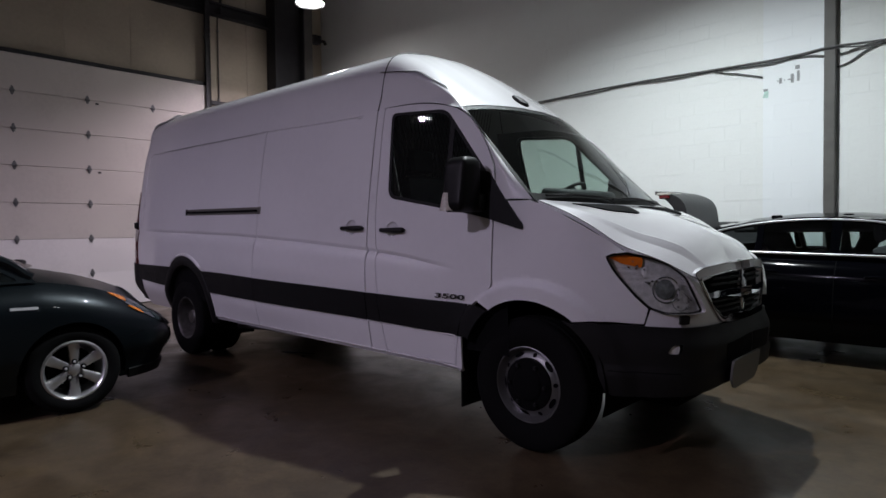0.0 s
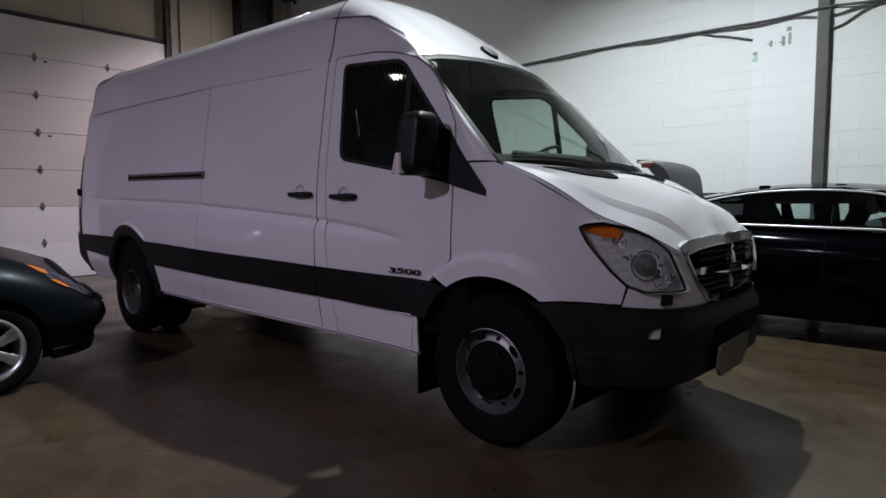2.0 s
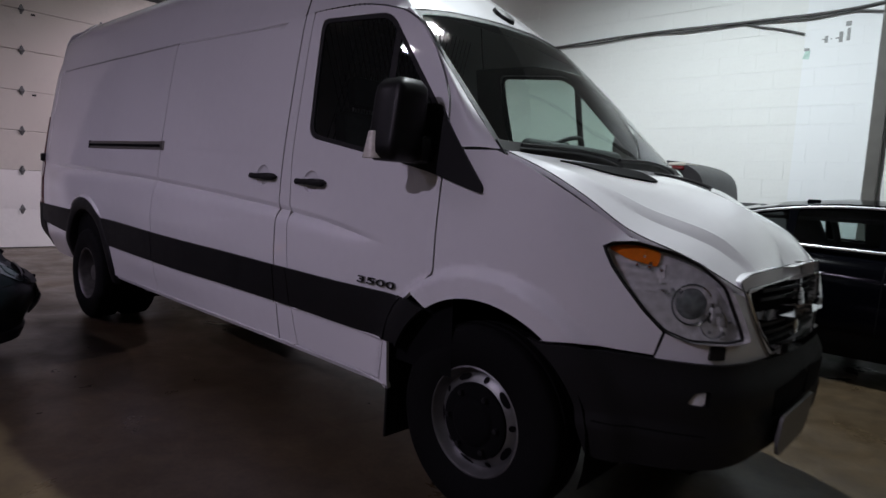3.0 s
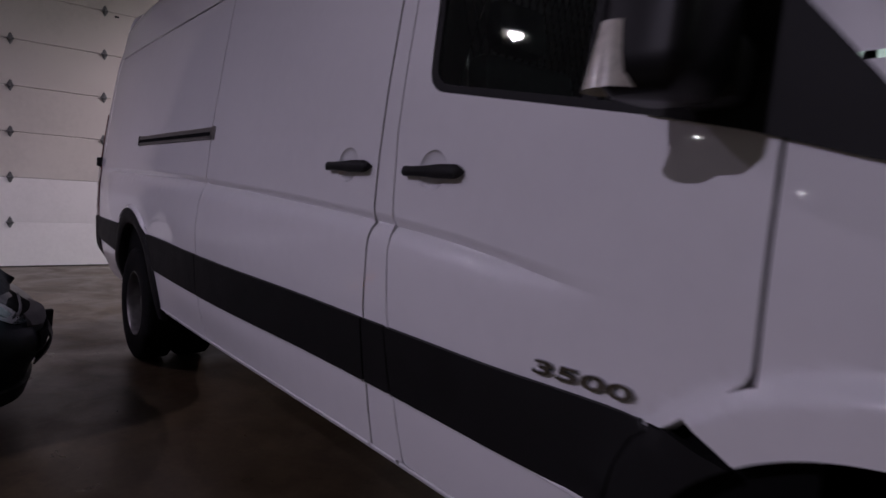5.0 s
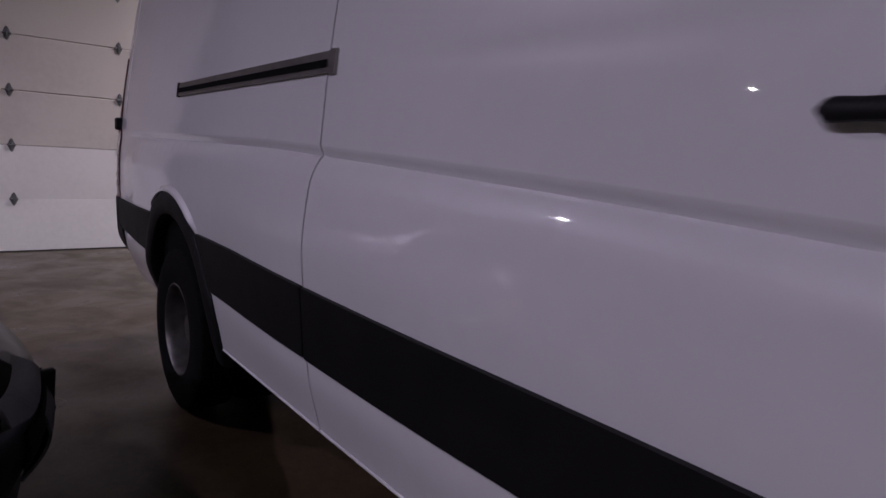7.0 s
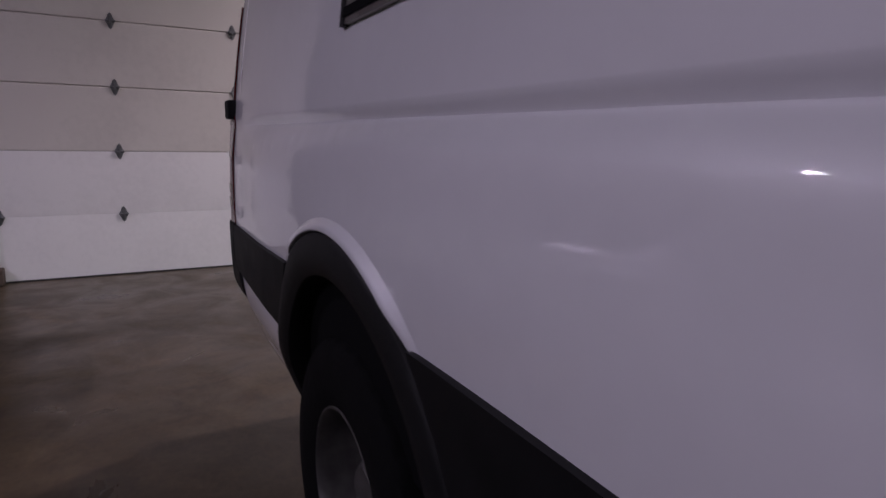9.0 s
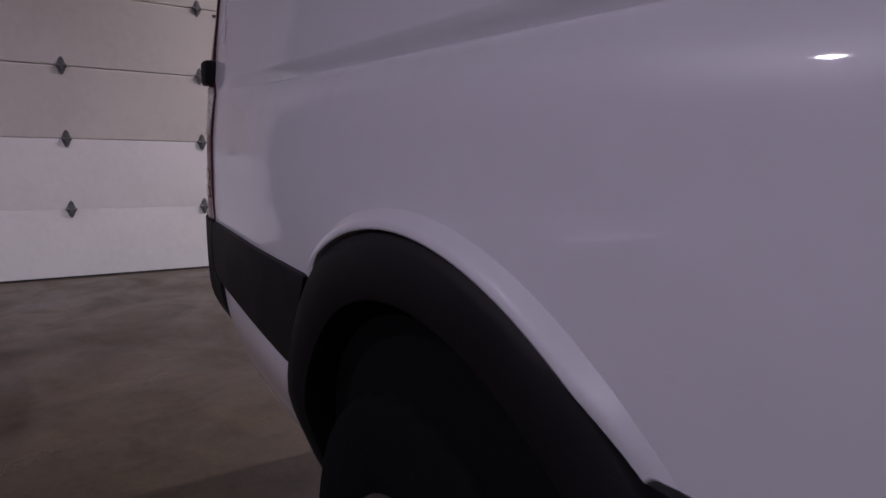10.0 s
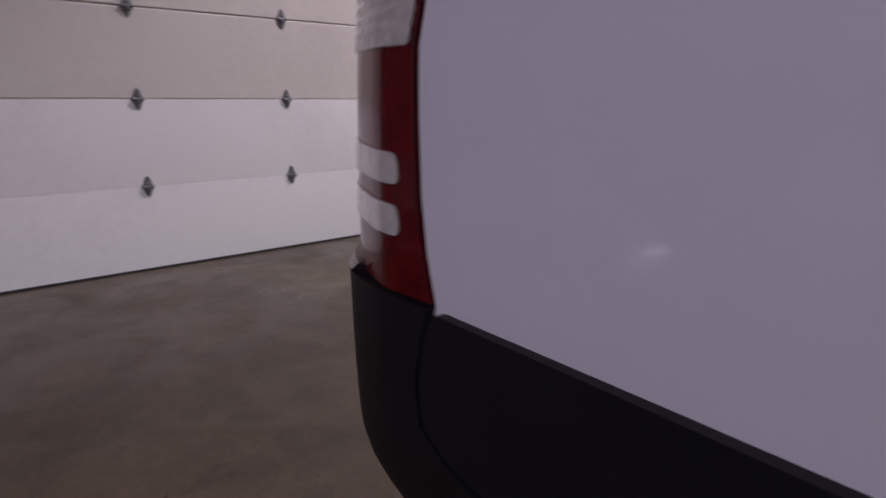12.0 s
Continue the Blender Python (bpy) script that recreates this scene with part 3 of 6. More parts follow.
    # rounded lips along the skirt's two edges
    for x0, x1 in ((-3.70, XS - 0.004), (XS + 0.004, XB - 0.004), (XB + 0.012, -1.20), (-1.185, -0.47)):
        xs = np.linspace(x0, x1, max(3, int((x1 - x0) / 0.12)))
        zl = [float(np.interp(x, (-3.72, XS, XB, -0.45), (ZB + 0.018, ZB + 0.011, ZB, 0.640))) for x in xs]
        part("skirt_lip", tube([surf(W.s(x), z - 0.005, 0.001) for x, z in zip(xs, zl)], 0.0055, 8), M_WHITE, van)
        part("skirt_lip", tube([surf(W.s(x), SILL + 0.002, -0.001) for x in xs], 0.005, 8), M_WHITE, van)
    # cladding strips, one to each panel
    for q in ([(-3.724, ZB + 0.018), (XS - 0.0035, ZB + 0.012), (XS - 0.0035, ZT + 0.017), (-3.40, ZT + 0.026), (-3.862, ZT + 0.027)], [(XS + 0.0035, ZB + 0.010), (XB - GAP + 0.016, ZB), (XB - GAP + 0.014, ZT), (XS + 0.0035, ZT + 0.016)], [(XB + 0.019, ZB), (-1.196, ZB), (-1.217, ZT), (XB + 0.017, ZT)],
                           [(-1.189, ZB), (-0.452, 0.638), (-0.435, 0.74), (-0.405, 0.80), (-0.375, 0.826), (-0.39, ZT), (-1.21, ZT)], [(-5.478, 0.692), (-4.775, 0.664), (-4.627, 0.875), (-5.555, 0.865), (-5.574, 0.84), (-5.588, 0.775), (-5.583, 0.725), (-5.54, 0.704)]):
        part("cladding_strip", panel(S(rounded(q, 0.006, 2)), lambda s, z: surf(s, z, 0.012), 0.08, 0.03, depth=0.02), M_CLAD, van, "black plastic cladding strip")
    # front arch end of the cladding
    q = [(-0.446, 0.638), (-0.385, 0.638)] + arc(FA, 0.455, 157, 125, 8) + [(-0.262, 0.826), (-0.325, 0.842), (-0.372, 0.838), (-0.368, 0.822), (-0.398, 0.797), (-0.429, 0.738)]
    part("cladding_end", panel(S(q), surf, 0.03, 0.03, depth=0.02, lift=0.008), M_CLAD, van)
    # white raised lip round the rear arch, crisp at both edges
    rows = []
    for a in np.linspace(46.5, 131.5, 44):
        c, s_ = math.cos(radians(a)), math.sin(radians(a))
        tp = min(1.0, 0.12 + sstep(46.0, 60.0, a)) * min(1.0, 0.12 + 1 - sstep(116.0, 131.5, a))
        rows.append([surf(W.s(RA[0] + r * c), RA[1] + r * s_, o * (tp if o > 0 else 1)) for r, o in ((0.604, -0.006), (0.602, 0.0005), (0.600, 0.0025), (0.591, 0.012), (0.588, 0.015), (0.584, 0.017), (0.578, 0.0175), (0.575, 0.016), (0.572, 0.0))])
    bm = grid(rows)
    bmesh.ops.recalc_face_normals(bm, faces=bm.faces[:])
    if sum(f.normal.y for f in bm.faces) * sd < 0:
        bmesh.ops.reverse_faces(bm, faces=bm.faces[:])
    part("arch_lip", bm, M_WHITE, quarter, "raised white arch lip", smooth=24)
    # rear arch flare
    rows = []
    for a in np.linspace(-8, 188, 40):
        c, s_ = math.cos(radians(a)), math.sin(radians(a))
        rows.append([surf(W.s(RA[0] + r * c), RA[1] + r * s_, o) for r, o in ((0.573, -0.02), (0.572, 0.006), (0.568, 0.012), (0.554, 0.018), (0.52, 0.022), (0.49, 0.018), (0.475, 0.010), (0.470, -0.004), (0.472, -0.06))])
    bm = grid(rows)
    bmesh.ops.recalc_face_normals(bm, faces=bm.faces[:])
    part("arch_flare", bm, M_CLAD, van, "black plastic wheel-arch flare")
    # wheel housings
    for c, r in ((FA, 0.465), (RA, 0.47)):
        rows = [[Vector((c[0] + r * math.cos(a), sd * y, c[1] - RAKE[0] * (c[0] - RAKE[1]) + r * math.sin(a))) for a in np.linspace(-0.30 if c is FA else -0.55, math.pi + 0.45, 26)] for y in (0.93, 0.45)]
        rows.append([Vector((c[0], sd * 0.45, c[1])) for _ in range(26)])
        part("wheel_housing", grid(rows), M_DARK, van)
    # mud flap behind the front wheel
    part("mud_flap", box(-0.475, -0.46, *sorted((sd * 0.74, sd * 0.95)), 0.17, 0.60, 0.004), M_CLAD, van, "black rubber mud flap")
    # sliding-door rail
    if sd < 0:
        rail = part("door_rail", panel(S([(-4.26, 1.428), (-2.825, 1.428), (-2.825, 1.484), (-4.26, 1.484)]), lambda s, z: surf(s, z, 0.010), 0.2, 0.02, depth=0.02), M_ALU, van, "bare aluminium sliding-door rail")
        # flat black patch paints the shade in the rail's groove
        part("rail_slot", panel(S([(-4.258, 1.442), (-2.84, 1.442), (-2.84, 1.462), (-4.258, 1.462)]), lambda s, z: surf(s, z, 0.0125), 0.2, 0.01, depth=0.0), M_DARK, rail)
        part("rail_end", panel(S([(-2.835, 1.424), (-2.803, 1.424), (-2.803, 1.488), (-2.835, 1.488)]), lambda s, z: surf(s, z, 0.010), 0.05, 0.02, depth=0.02), M_ALU, rail)
        part("rail_end", panel(S([(-4.275, 1.426), (-4.25, 1.426), (-4.25, 1.487), (-4.275, 1.487)]), lambda s, z: surf(s, z, 0.012), 0.05, 0.02, depth=0.02), M_CLAD, rail)
    # handles in their round dishes
    for x0, x1, z, own, dc in ((-1.648, -1.388, 1.300, slide, (-1.532, 1.306)), (-1.205, -0.951, 1.288, door, (-1.085, 1.291))):
        c = (x0 + x1) / 2
        rows = []
        for r, o in ((0.056, 0.0), (0.0555, -0.002), (0.052, -0.006), (0.040, -0.012), (0.001, -0.016)):
            rows.append([surf(W.s(dc[0] + r * 1.071 * math.cos(a)), dc[1] + r * math.sin(a), o) for a in np.linspace(0, 2 * math.pi, 33)[:-1]])
        bm = grid(rows, closed=True)
        bmesh.ops.recalc_face_normals(bm, faces=bm.faces[:])
        part("handle_dish", bm, M_WHITE, own)
        path = [(x0, 0.010), (x0 + 0.02, 0.018), (x0 + 0.07, 0.020), (c, 0.021), (x1 - 0.07, 0.023), (x1 - 0.02, 0.020), (x1 - 0.001, 0.010)]
        path = smooth(path, 8)
        rows = []
        for i, (x, o) in enumerate(path):
            t = i / (len(path) - 1)
            hh = 0.0155 + 0.0035 * sstep(0.45, 0.62, t) - 0.002 * math.exp(-((t - 0.28) / 0.1) ** 2)
            e = min(x - x0, x1 - x) / 0.020
            hh *= 1.0 if e >= 1 else max(0.34, math.sqrt(max(0.0, 1 - (1 - e) ** 2)))
            rows.append([surf(W.s(x), z + hh * math.cos(a), o + 0.010 * math.sin(a)) for a in np.linspace(0, 2 * math.pi, 13)[:-1]])
        bm = grid(rows, closed=True)
        bm.verts.ensure_lookup_table()
        bm.faces.new(bm.verts[:12])
        bm.faces.new(bm.verts[-12:])
        bmesh.ops.recalc_face_normals(bm, faces=bm.faces[:])
        part("door_handle", bm, M_CLAD, own, "black plastic pull handle")
    # rear-door hinge block
    if sd < 0:
        p = surf(W.s(-5.63), 1.318)
        part("door_stop", box(p.x - 0.035, p.x + 0.03, p.y - 0.035, p.y + 0.02, p.z - 0.035, p.z + 0.04, 0.01, 2), M_CLAD, van, "black rubber door stop")

# roof: shoulder and top, closed round the rear
ROOF = [(0.155, TOP), (0.176, 2.27), (0.200, 2.40), (0.222, 2.47), (0.252, 2.528), (0.295, 2.576), (0.36, 2.612), (0.46, 2.638), (0.60, 2.656), (0.78, 2.668)]
rows = []
half = []
for s in list(np.linspace(0, W.s(-5.5), 40)) + list(np.linspace(W.s(-5.5), W.s(XB + 0.0), 30))[1:]:
    (x, y), (nx, ny) = W.base(s)
    r = [W(s, TOP)]
    for d, z in ROOF[1:]:
        px, py = x - nx * d, y - ny * d
        py = min(py, -0.0)
        px = min(px, max(x, -5.2))
        r.append(rk(px, py, z - 0.13 * (1 - sstep(-5.8, -4.9, px)) * min(1.0, max(0.0, (d - 0.2) / 0.3))))
    px = min(max(x - nx * 0.8, x), max(x, -5.2))
    r.append(rk(px, 0, 2.672 - 0.13 * (1 - sstep(-5.8, -4.9, px))))
    half.append(r)
rows = half + [[Vector((p.x, -p.y, p.z)) for p in r] for r in half[::-1]]
bm = grid(half)
merge(bm, grid([[Vector((p.x, -p.y, p.z)) for p in r] for r in half]))
bmesh.ops.recalc_face_normals(bm, faces=bm.faces[:])
roof = part("roof", bm, M_WHITE, van, "white high roof", smooth=50)

# rear doors, tail lamps and step, closing the back
for sd, surf in SIDES.items():
    q = [(0.006, 0.62), (W.s(-5.80) - 0.03, 0.62), (W.s(-5.80) - 0.03, TOP), (0.006, TOP)]
    part("rear_door", panel(q, surf, 0.05, 0.06), M_WHITE, van, "white rear door")
    a, b = W.s(-5.80) - 0.05, W.s(-5.572)
    EDGE = [(0.87, 0.0), (0.92, -0.014), (0.98, -0.024), (1.06, -0.028), (1.13, -0.030), (1.21, -0.012), (1.25, 0.004), (1.275, -0.008), (1.31, -0.045), (1.40, -0.055), (1.72, -0.06)]

    def lens_skin(o, ripple=0.0):
        return lambda s, z: surf(s, z, o + 0.010 * sstep(0.0, 0.10, b - s) * (1 - 0.6 * sstep(1.3, 1.5, z)) + ripple * math.sin(z * 2 * math.pi / 0.014))
    lamp = part("tail_lamp", panel([(a - 0.02, 0.87)] + [(b + e, z) for z, e in EDGE] + [(a, 1.72)], lens_skin(0.004), 0.02, 0.02, depth=0.03), M_RED, van, "red tail lamp with clear bands")
    for z0, z1 in ((0.934, 0.968), (0.990, 1.024)):
        part("clear_band", panel(rounded([(a, z0 + 0.010), (b - 0.047, z0), (b - 0.052, z1), (a, z1 + 0.012)], [0.004, 0.012, 0.012, 0.004], 3), lens_skin(0.007), 0.02, 0.015, depth=0.006), M_CLEARP, lamp, "clear lamp band")
    part("clear_band", panel([(a, 1.136), (b - 0.034, 1.132), (b - 0.016, 1.21), (b + 0.000, 1.248), (b - 0.012, 1.272), (a, 1.30)], lens_skin(0.007, 0.0012), 0.03, 0.0035, depth=0.006), M_CLEARP, lamp, "clear ribbed lamp band")
q = [(0.0, 0.45), (W.s(-5.66), 0.44), (W.s(-5.455), 0.43), (W.s(-5.43), 0.445), (W.s(-5.44), 0.53), (W.s(-5.482), 0.684), (W.s(-5.545), 0.697), (W.s(-5.588), 0.722), (W.s(-5.593), 0.776), (W.s(-5.579), 0.835), (W.s(-5.568), 0.866), (0.0, 0.866)]
for sd, surf in SIDES.items():
    rear = part("rear_bumper", panel(q, lambda s, z: surf(s, z, 0.012 + 0.018 * sstep(0, 0.2, W.s(-5.56) - s) - 0.045 * (1 - sstep(0.44, 0.66, z))), 0.025, 0.025, depth=0.05), M_CLAD, van, "black plastic rear bumper corner")
    part("step_lip", panel([(0.0, 0.868), (W.s(-5.74), 0.868), (W.s(-5.72), 0.882), (0.0, 0.884)], lambda s, z: surf(s, z, 0.030 - 0.5 * (z - 0.868)), 0.03, 0.006, depth=0.03), M_ALU, rear, "dull metal step lip")

bm = box(-5.98, -5.88, -0.70, 0.70, 0.862, 0.878, 0.004)
part("rear_step", bm, M_ALU, van, "bare metal rear step")
# cab: roof cap between the roof and the windscreen's head
CORN, HEADC = (-0.557, -0.813, 2.09), (-0.468, 0.0, 2.142)
secA = [Vector((XB, -(0.972 - d), z)) for d, z in ROOF] + [Vector((XB, 0, 2.672))]
secA[0] = Vector((XB, W(W.s(XB), TOP).y, TOP))
lA = np.concatenate([[0], np.cumsum([(b - a).length for a, b in zip(secA, secA[1:])])])
edgeB = [(-0.563, -0.842, 2.078)] + smooth([CORN, (-0.522, -0.62, 2.118), (-0.482, -0.32, 2.137), HEADC], 5)
edgeB = [Vector(p) for p in edgeB]
lB = np.concatenate([[0], np.cumsum([(b - a).length for a, b in zip(edgeB, edgeB[1:])])])


def along(pts, l, f):
    t = f * l[-1]
    return Vector([float(np.interp(t, l, [p[k] for p in pts])) for k in range(3)])


N = 34
rows = []
for i in range(N + 1):
    f = i / N
    # match the shoulder of the section to the pillar's head
    a, b = along(secA, lA, f), along(edgeB, lB, interp([(0, 0), (0.27, 0.04), (1, 1)], f))
    gap = (b - a).length
    up = sstep(0.22, 0.6, f)
    flat = 1 - 0.32 * sstep(0.15, 0.7, f)
    ta = Vector((1.0, 0, -0.03 - 0.13 * sstep(0.05, 0.5, f))) * gap * (0.88 - 0.1 * up) * flat
    tb = Vector((0.80, -0.02, -0.50)).lerp(Vector((0.66, -0.03, -0.74)), sstep(0.05, 0.25, f)).lerp(Vector((0.84, 0, -0.54)), up) * gap * 0.85 * flat
    r = []
    for j in range(15):
        t = j / 14
        p = a * (2 * t ** 3 - 3 * t ** 2 + 1) + ta * (t ** 3 - 2 * t ** 2 + t) + b * (-2 * t ** 3 + 3 * t ** 2) + tb * (t ** 3 - t ** 2)
        r.append(rk(*p))
    rows.append(r)
# its foot follows the head of the door
DT = smooth([(XB, TOP), (-1.20, 2.167), (-1.06, 2.164), (-0.89, 2.153), (-0.72, 2.123), (-0.568, 2.079)], 6)
DTx = [p[0] for p in DT]
fix = []
for j, p in enumerate(rows[0]):
    x = min(max(p.x, XB), -0.568)
    fix.append(W(W.s(x), float(np.interp(x, DTx, [q[1] for q in DT]))) - p)
for i, r in enumerate(rows):
    k = 1 - sstep(0.0, 0.16, i / N)
    for j in range(1, 15):
        r[j] = r[j] + fix[j] * k
full = rows + [[Vector((p.x, -p.y, p.z)) for p in r] for r in rows[-2::-1]]
bm = grid(full)
bmesh.ops.recalc_face_normals(bm, faces=bm.faces[:])
cap = part("roof_cap", bm, M_WHITE, van, "white front roof cap", smooth=60)
sm = [rk(p.x, p.y, p.z + 0.0) for p in secA]
sm = sm + [Vector((p.x, -p.y, p.z)) for p in sm[-2::-1]]
part("cap_seam", tube(sm, 0.0045, 6), M_CLAD, cap)
# small dark marker on the cap
n = Vector((0.595, -0.05, 0.80)).normalized()
d = Vector((0.80, -0.01, -0.595)).normalized()
m = Matrix((d, n.cross(d), n)).transposed().to_4x4()
m.translation = Vector((-0.575, -0.120, 2.205)) + n * 0.002
rows = []
for k, o in ((0.95, -0.03), (0.94, 0.004), (0.84, 0.014), (0.5, 0.020), (0.001, 0.022)):
    rows.append([Vector((u * k, v * k, o)) for u, v in rounded([(-0.085, -0.012), (-0.085, 0.012), (-0.02, 0.052), (0.05, 0.05), (0.085, 0.02), (0.085, -0.02), (0.05, -0.05), (-0.02, -0.052)], 0.02, 3)])
bm = grid(rows, closed=True)
bmesh.ops.recalc_face_normals(bm, faces=bm.faces[:])
part("roof_marker", move(bm, m), M_CLAD, van, "small black marker lens on the roof")

# windscreen
BASE = smooth([(0.06, -0.913, 1.465), (0.105, -0.62, 1.456), (0.13, -0.3, 1.452), (0.135, 0.0, 1.45)], 6)
HEAD = smooth([CORN, (-0.522, -0.62, 2.118), (-0.482, -0.32, 2.137), HEADC], 6)
full_b = BASE + [(x, -y, z) for x, y, z in BASE[-2::-1]]
full_h = HEAD + [(x, -y, z) for x, y, z in HEAD[-2::-1]]


def ws(u, v, out=0.0):
    """u across 0..1, v from base to head 0..1."""
    k = u * (len(full_b) - 1)
    i = min(int(k), len(full_b) - 2)
    f = k - i
    b = Vector(full_b[i]).lerp(Vector(full_b[i + 1]), f)
    h = Vector(full_h[i]).lerp(Vector(full_h[i + 1]), f)
    p = b.lerp(h, v)
    o = 0.033 * 4 * v * (1 - v) * (1 - (2 * u - 1) ** 4) + out
    return rk(p.x + o * 0.76, p.y, p.z + o * 0.65)


part("windscreen_band", panel([(0, 0), (1, 0), (1, 1), (0, 1)], lambda u, v: ws(u, v, -0.004), 0.03, 0.04, holes=[rounded([(0.016, 0.05), (0.984, 0.05), (0.986, 0.955), (0.014, 0.955)], 0.03)], depth=0.008, ref=(-1, 0, 1)), M_CLAD, van, "black windscreen surround")
wsg = part("windscreen", panel(rounded([(0.014, 0.048), (0.986, 0.048), (0.988, 0.957), (0.012, 0.957)], 0.03), ws, 0.04, 0.06, depth=0, ref=(-1, 0, 1)), M_WSGLASS, van, "clear windscreen")
wsg.visible_shadow = False
# pillars between door and windscreen
for sd in (-1, 1):
    eA = [W(W.s(x), z) for x, z in [(-0.198, 1.468), (-0.208, 1.65), (-0.265, 1.775), (-0.348, 1.899), (-0.452, 2.009), (-0.562, 2.078)]]
    eB = [rk(0.055, -0.915, 1.468), rk(-0.10, -0.893, 1.62), rk(-0.22, -0.873, 1.745), rk(-0.335, -0.853, 1.86), rk(-0.45, -0.832, 1.98), rk(-0.557, -0.813, 2.09)]
    cA, cB = smooth([tuple(p) for p in eA], 6), smooth([tuple(p) for p in eB], 6)
    rows = []
    for a, b in zip(cA, cB):
        a, b = Vector(a), Vector(b)
        r = []
        for j in range(7):
            t = j / 6
            p = a.lerp(b, t)
            o = 0.018 * math.sin(math.pi * t)
            r.append(Vector((p.x + 0.4 * o, (p.y - 0.8 * o) * -sd * (1 if sd < 0 else 1) if sd > 0 else p.y - 0.8 * o, p.z + 0.3 * o)))
        if sd > 0:
            r = [Vector((p.x, abs(p.y), p.z)) for p in r]
        rows.append(r)
    bm = grid(rows)
    bmesh.ops.recalc_face_normals(bm, faces=bm.faces[:])
    part("windscreen_pillar", bm, M_WHITE, van, smooth=60)

# bonnet: from the screen's foot to the grille
HE = smooth([(0.055, -0.905, 1.47), (0.254, -0.895, 1.394), (0.409, -0.868, 1.309), (0.55, -0.826, 1.213), (0.714, -0.73, 1.138), (0.828, -0.635, 1.062), (0.868, -0.575, 1.03)], 6)
HEs = [Vector(p) for p in HE]
lH = np.concatenate([[0], np.cumsum([(b - a).length for a, b in zip(HEs, HEs[1:])])])
HC = [Vector(p) for p in smooth([(0.14, 0, 1.447), (0.42, 0, 1.362), (0.65, 0, 1.262), (0.77, 0, 1.177), (0.848, 0, 1.072)], 6)]
lC = np.concatenate([[0], np.cumsum([(b - a).length for a, b in zip(HC, HC[1:])])])


FOLD_T = [(0.0, 0.955), (0.2, 0.935), (0.4, 0.88), (0.6, 0.81), (0.8, 0.765), (1.0, 0.75)]     # where the pressed fold runs


def bonnet(u, v, out=0.0):
    """u from the screen to the nose, v across -1..1; a pressed fold parts the raised middle from the flanks."""
    e, c = along(HEs, lH, u), along(HC, lC, u)
    t = abs(v)
    p = c.lerp(e, t)
    tr, fw = interp(FOLD_T, u), 0.03 + 0.04 * u
    front = 1 - 0.6 * sstep(0.75, 1.0, u)
    crown = 0.012 * (1 - t ** 2.4) + 0.024 * sstep(0.03, 0.35, u) * front * min(1.0, (1 - t) / max(0.05, 1 - tr)) + (0.004 + 0.024 * sstep(0.2, 0.75, u)) * front * min(1.0, max(0.0, (tr + fw / 2 - t) / fw))
    x = p.x + 0.06 * u * (1 - t * t) * t
    return rk(x + 0.45 * out, p.y * (-1 if v > 0 else 1), p.z + (crown + out) * 0.95 * min(1.0, 0.55 + 3 * u, 0.55 + 4 * (1 - u)))


UF = np.linspace(0.03, 0.985, 50)
HFOLD = [[(u, sg * (interp(FOLD_T, u) + k * (0.015 + 0.02 * u))) for u in UF] for sg in (-1, 1) for k in (-1, 1)]
bm = panel([(0.012, -1), (1, -1), (1, 1), (0.012, 1)], bonnet, 0.025, 0.014, holes=[], depth=0.02, ref=(0.2, 0, 0.6), lines=HFOLD)
hood = part("bonnet", bm, M_WHITE, van, "white sloping bonnet", smooth=14)
for sg in (-1, 1):
    q = rounded([(0.10, sg * 0.76), (0.08, sg * 0.22), (0.11, sg * 0.16), (0.36, sg * 0.36), (0.36, sg * 0.42), (0.28, sg * 0.66)], [0.005, 0.02, 0.03, 0.02, 0.01, 0.08])
    part("bonnet_vent", panel(q, lambda u, v: bonnet(u, v, 0.007), 0.02, 0.025, depth=0.006, ref=(0.2, 0, 0.6)), M_DARK, hood, "black bonnet air vent")
part("bonnet_seam", tube([bonnet(u, v, 0.0) + Vector((0, 0, 0.001)) for u, v in [(k / 40, -1.0) for k in range(41)]], 0.0022, 6), M_CLAD, hood)
part("bonnet_seam", tube([bonnet(u, v, 0.0) + Vector((0, 0, 0.001)) for u, v in [(k / 40, 1.0) for k in range(41)]], 0.0022, 6), M_CLAD, hood)
# cowl and wipers at the screen's foot
part("cowl", panel([(0.0, -0.03), (1.0, -0.03), (1.0, 0.06), (0.0, 0.06)], lambda u, v: ws(u, v, 0.006), 0.03, 0.03, depth=0.01, ref=(-1, 0, 1)), M_CLAD, van, "black windscreen cowl")
for pts in ([(0.86, 0.0), (0.80, 0.035), (0.66, 0.05), (0.46, 0.035)], [(0.46, 0.0), (0.40, 0.035), (0.26, 0.05), (0.06, 0.03)]):
    part("wiper", tube([ws(u, v, 0.018) for u, v in smooth(pts, 5)], 0.008, 6), M_CLAD, van, "black wiper arm")

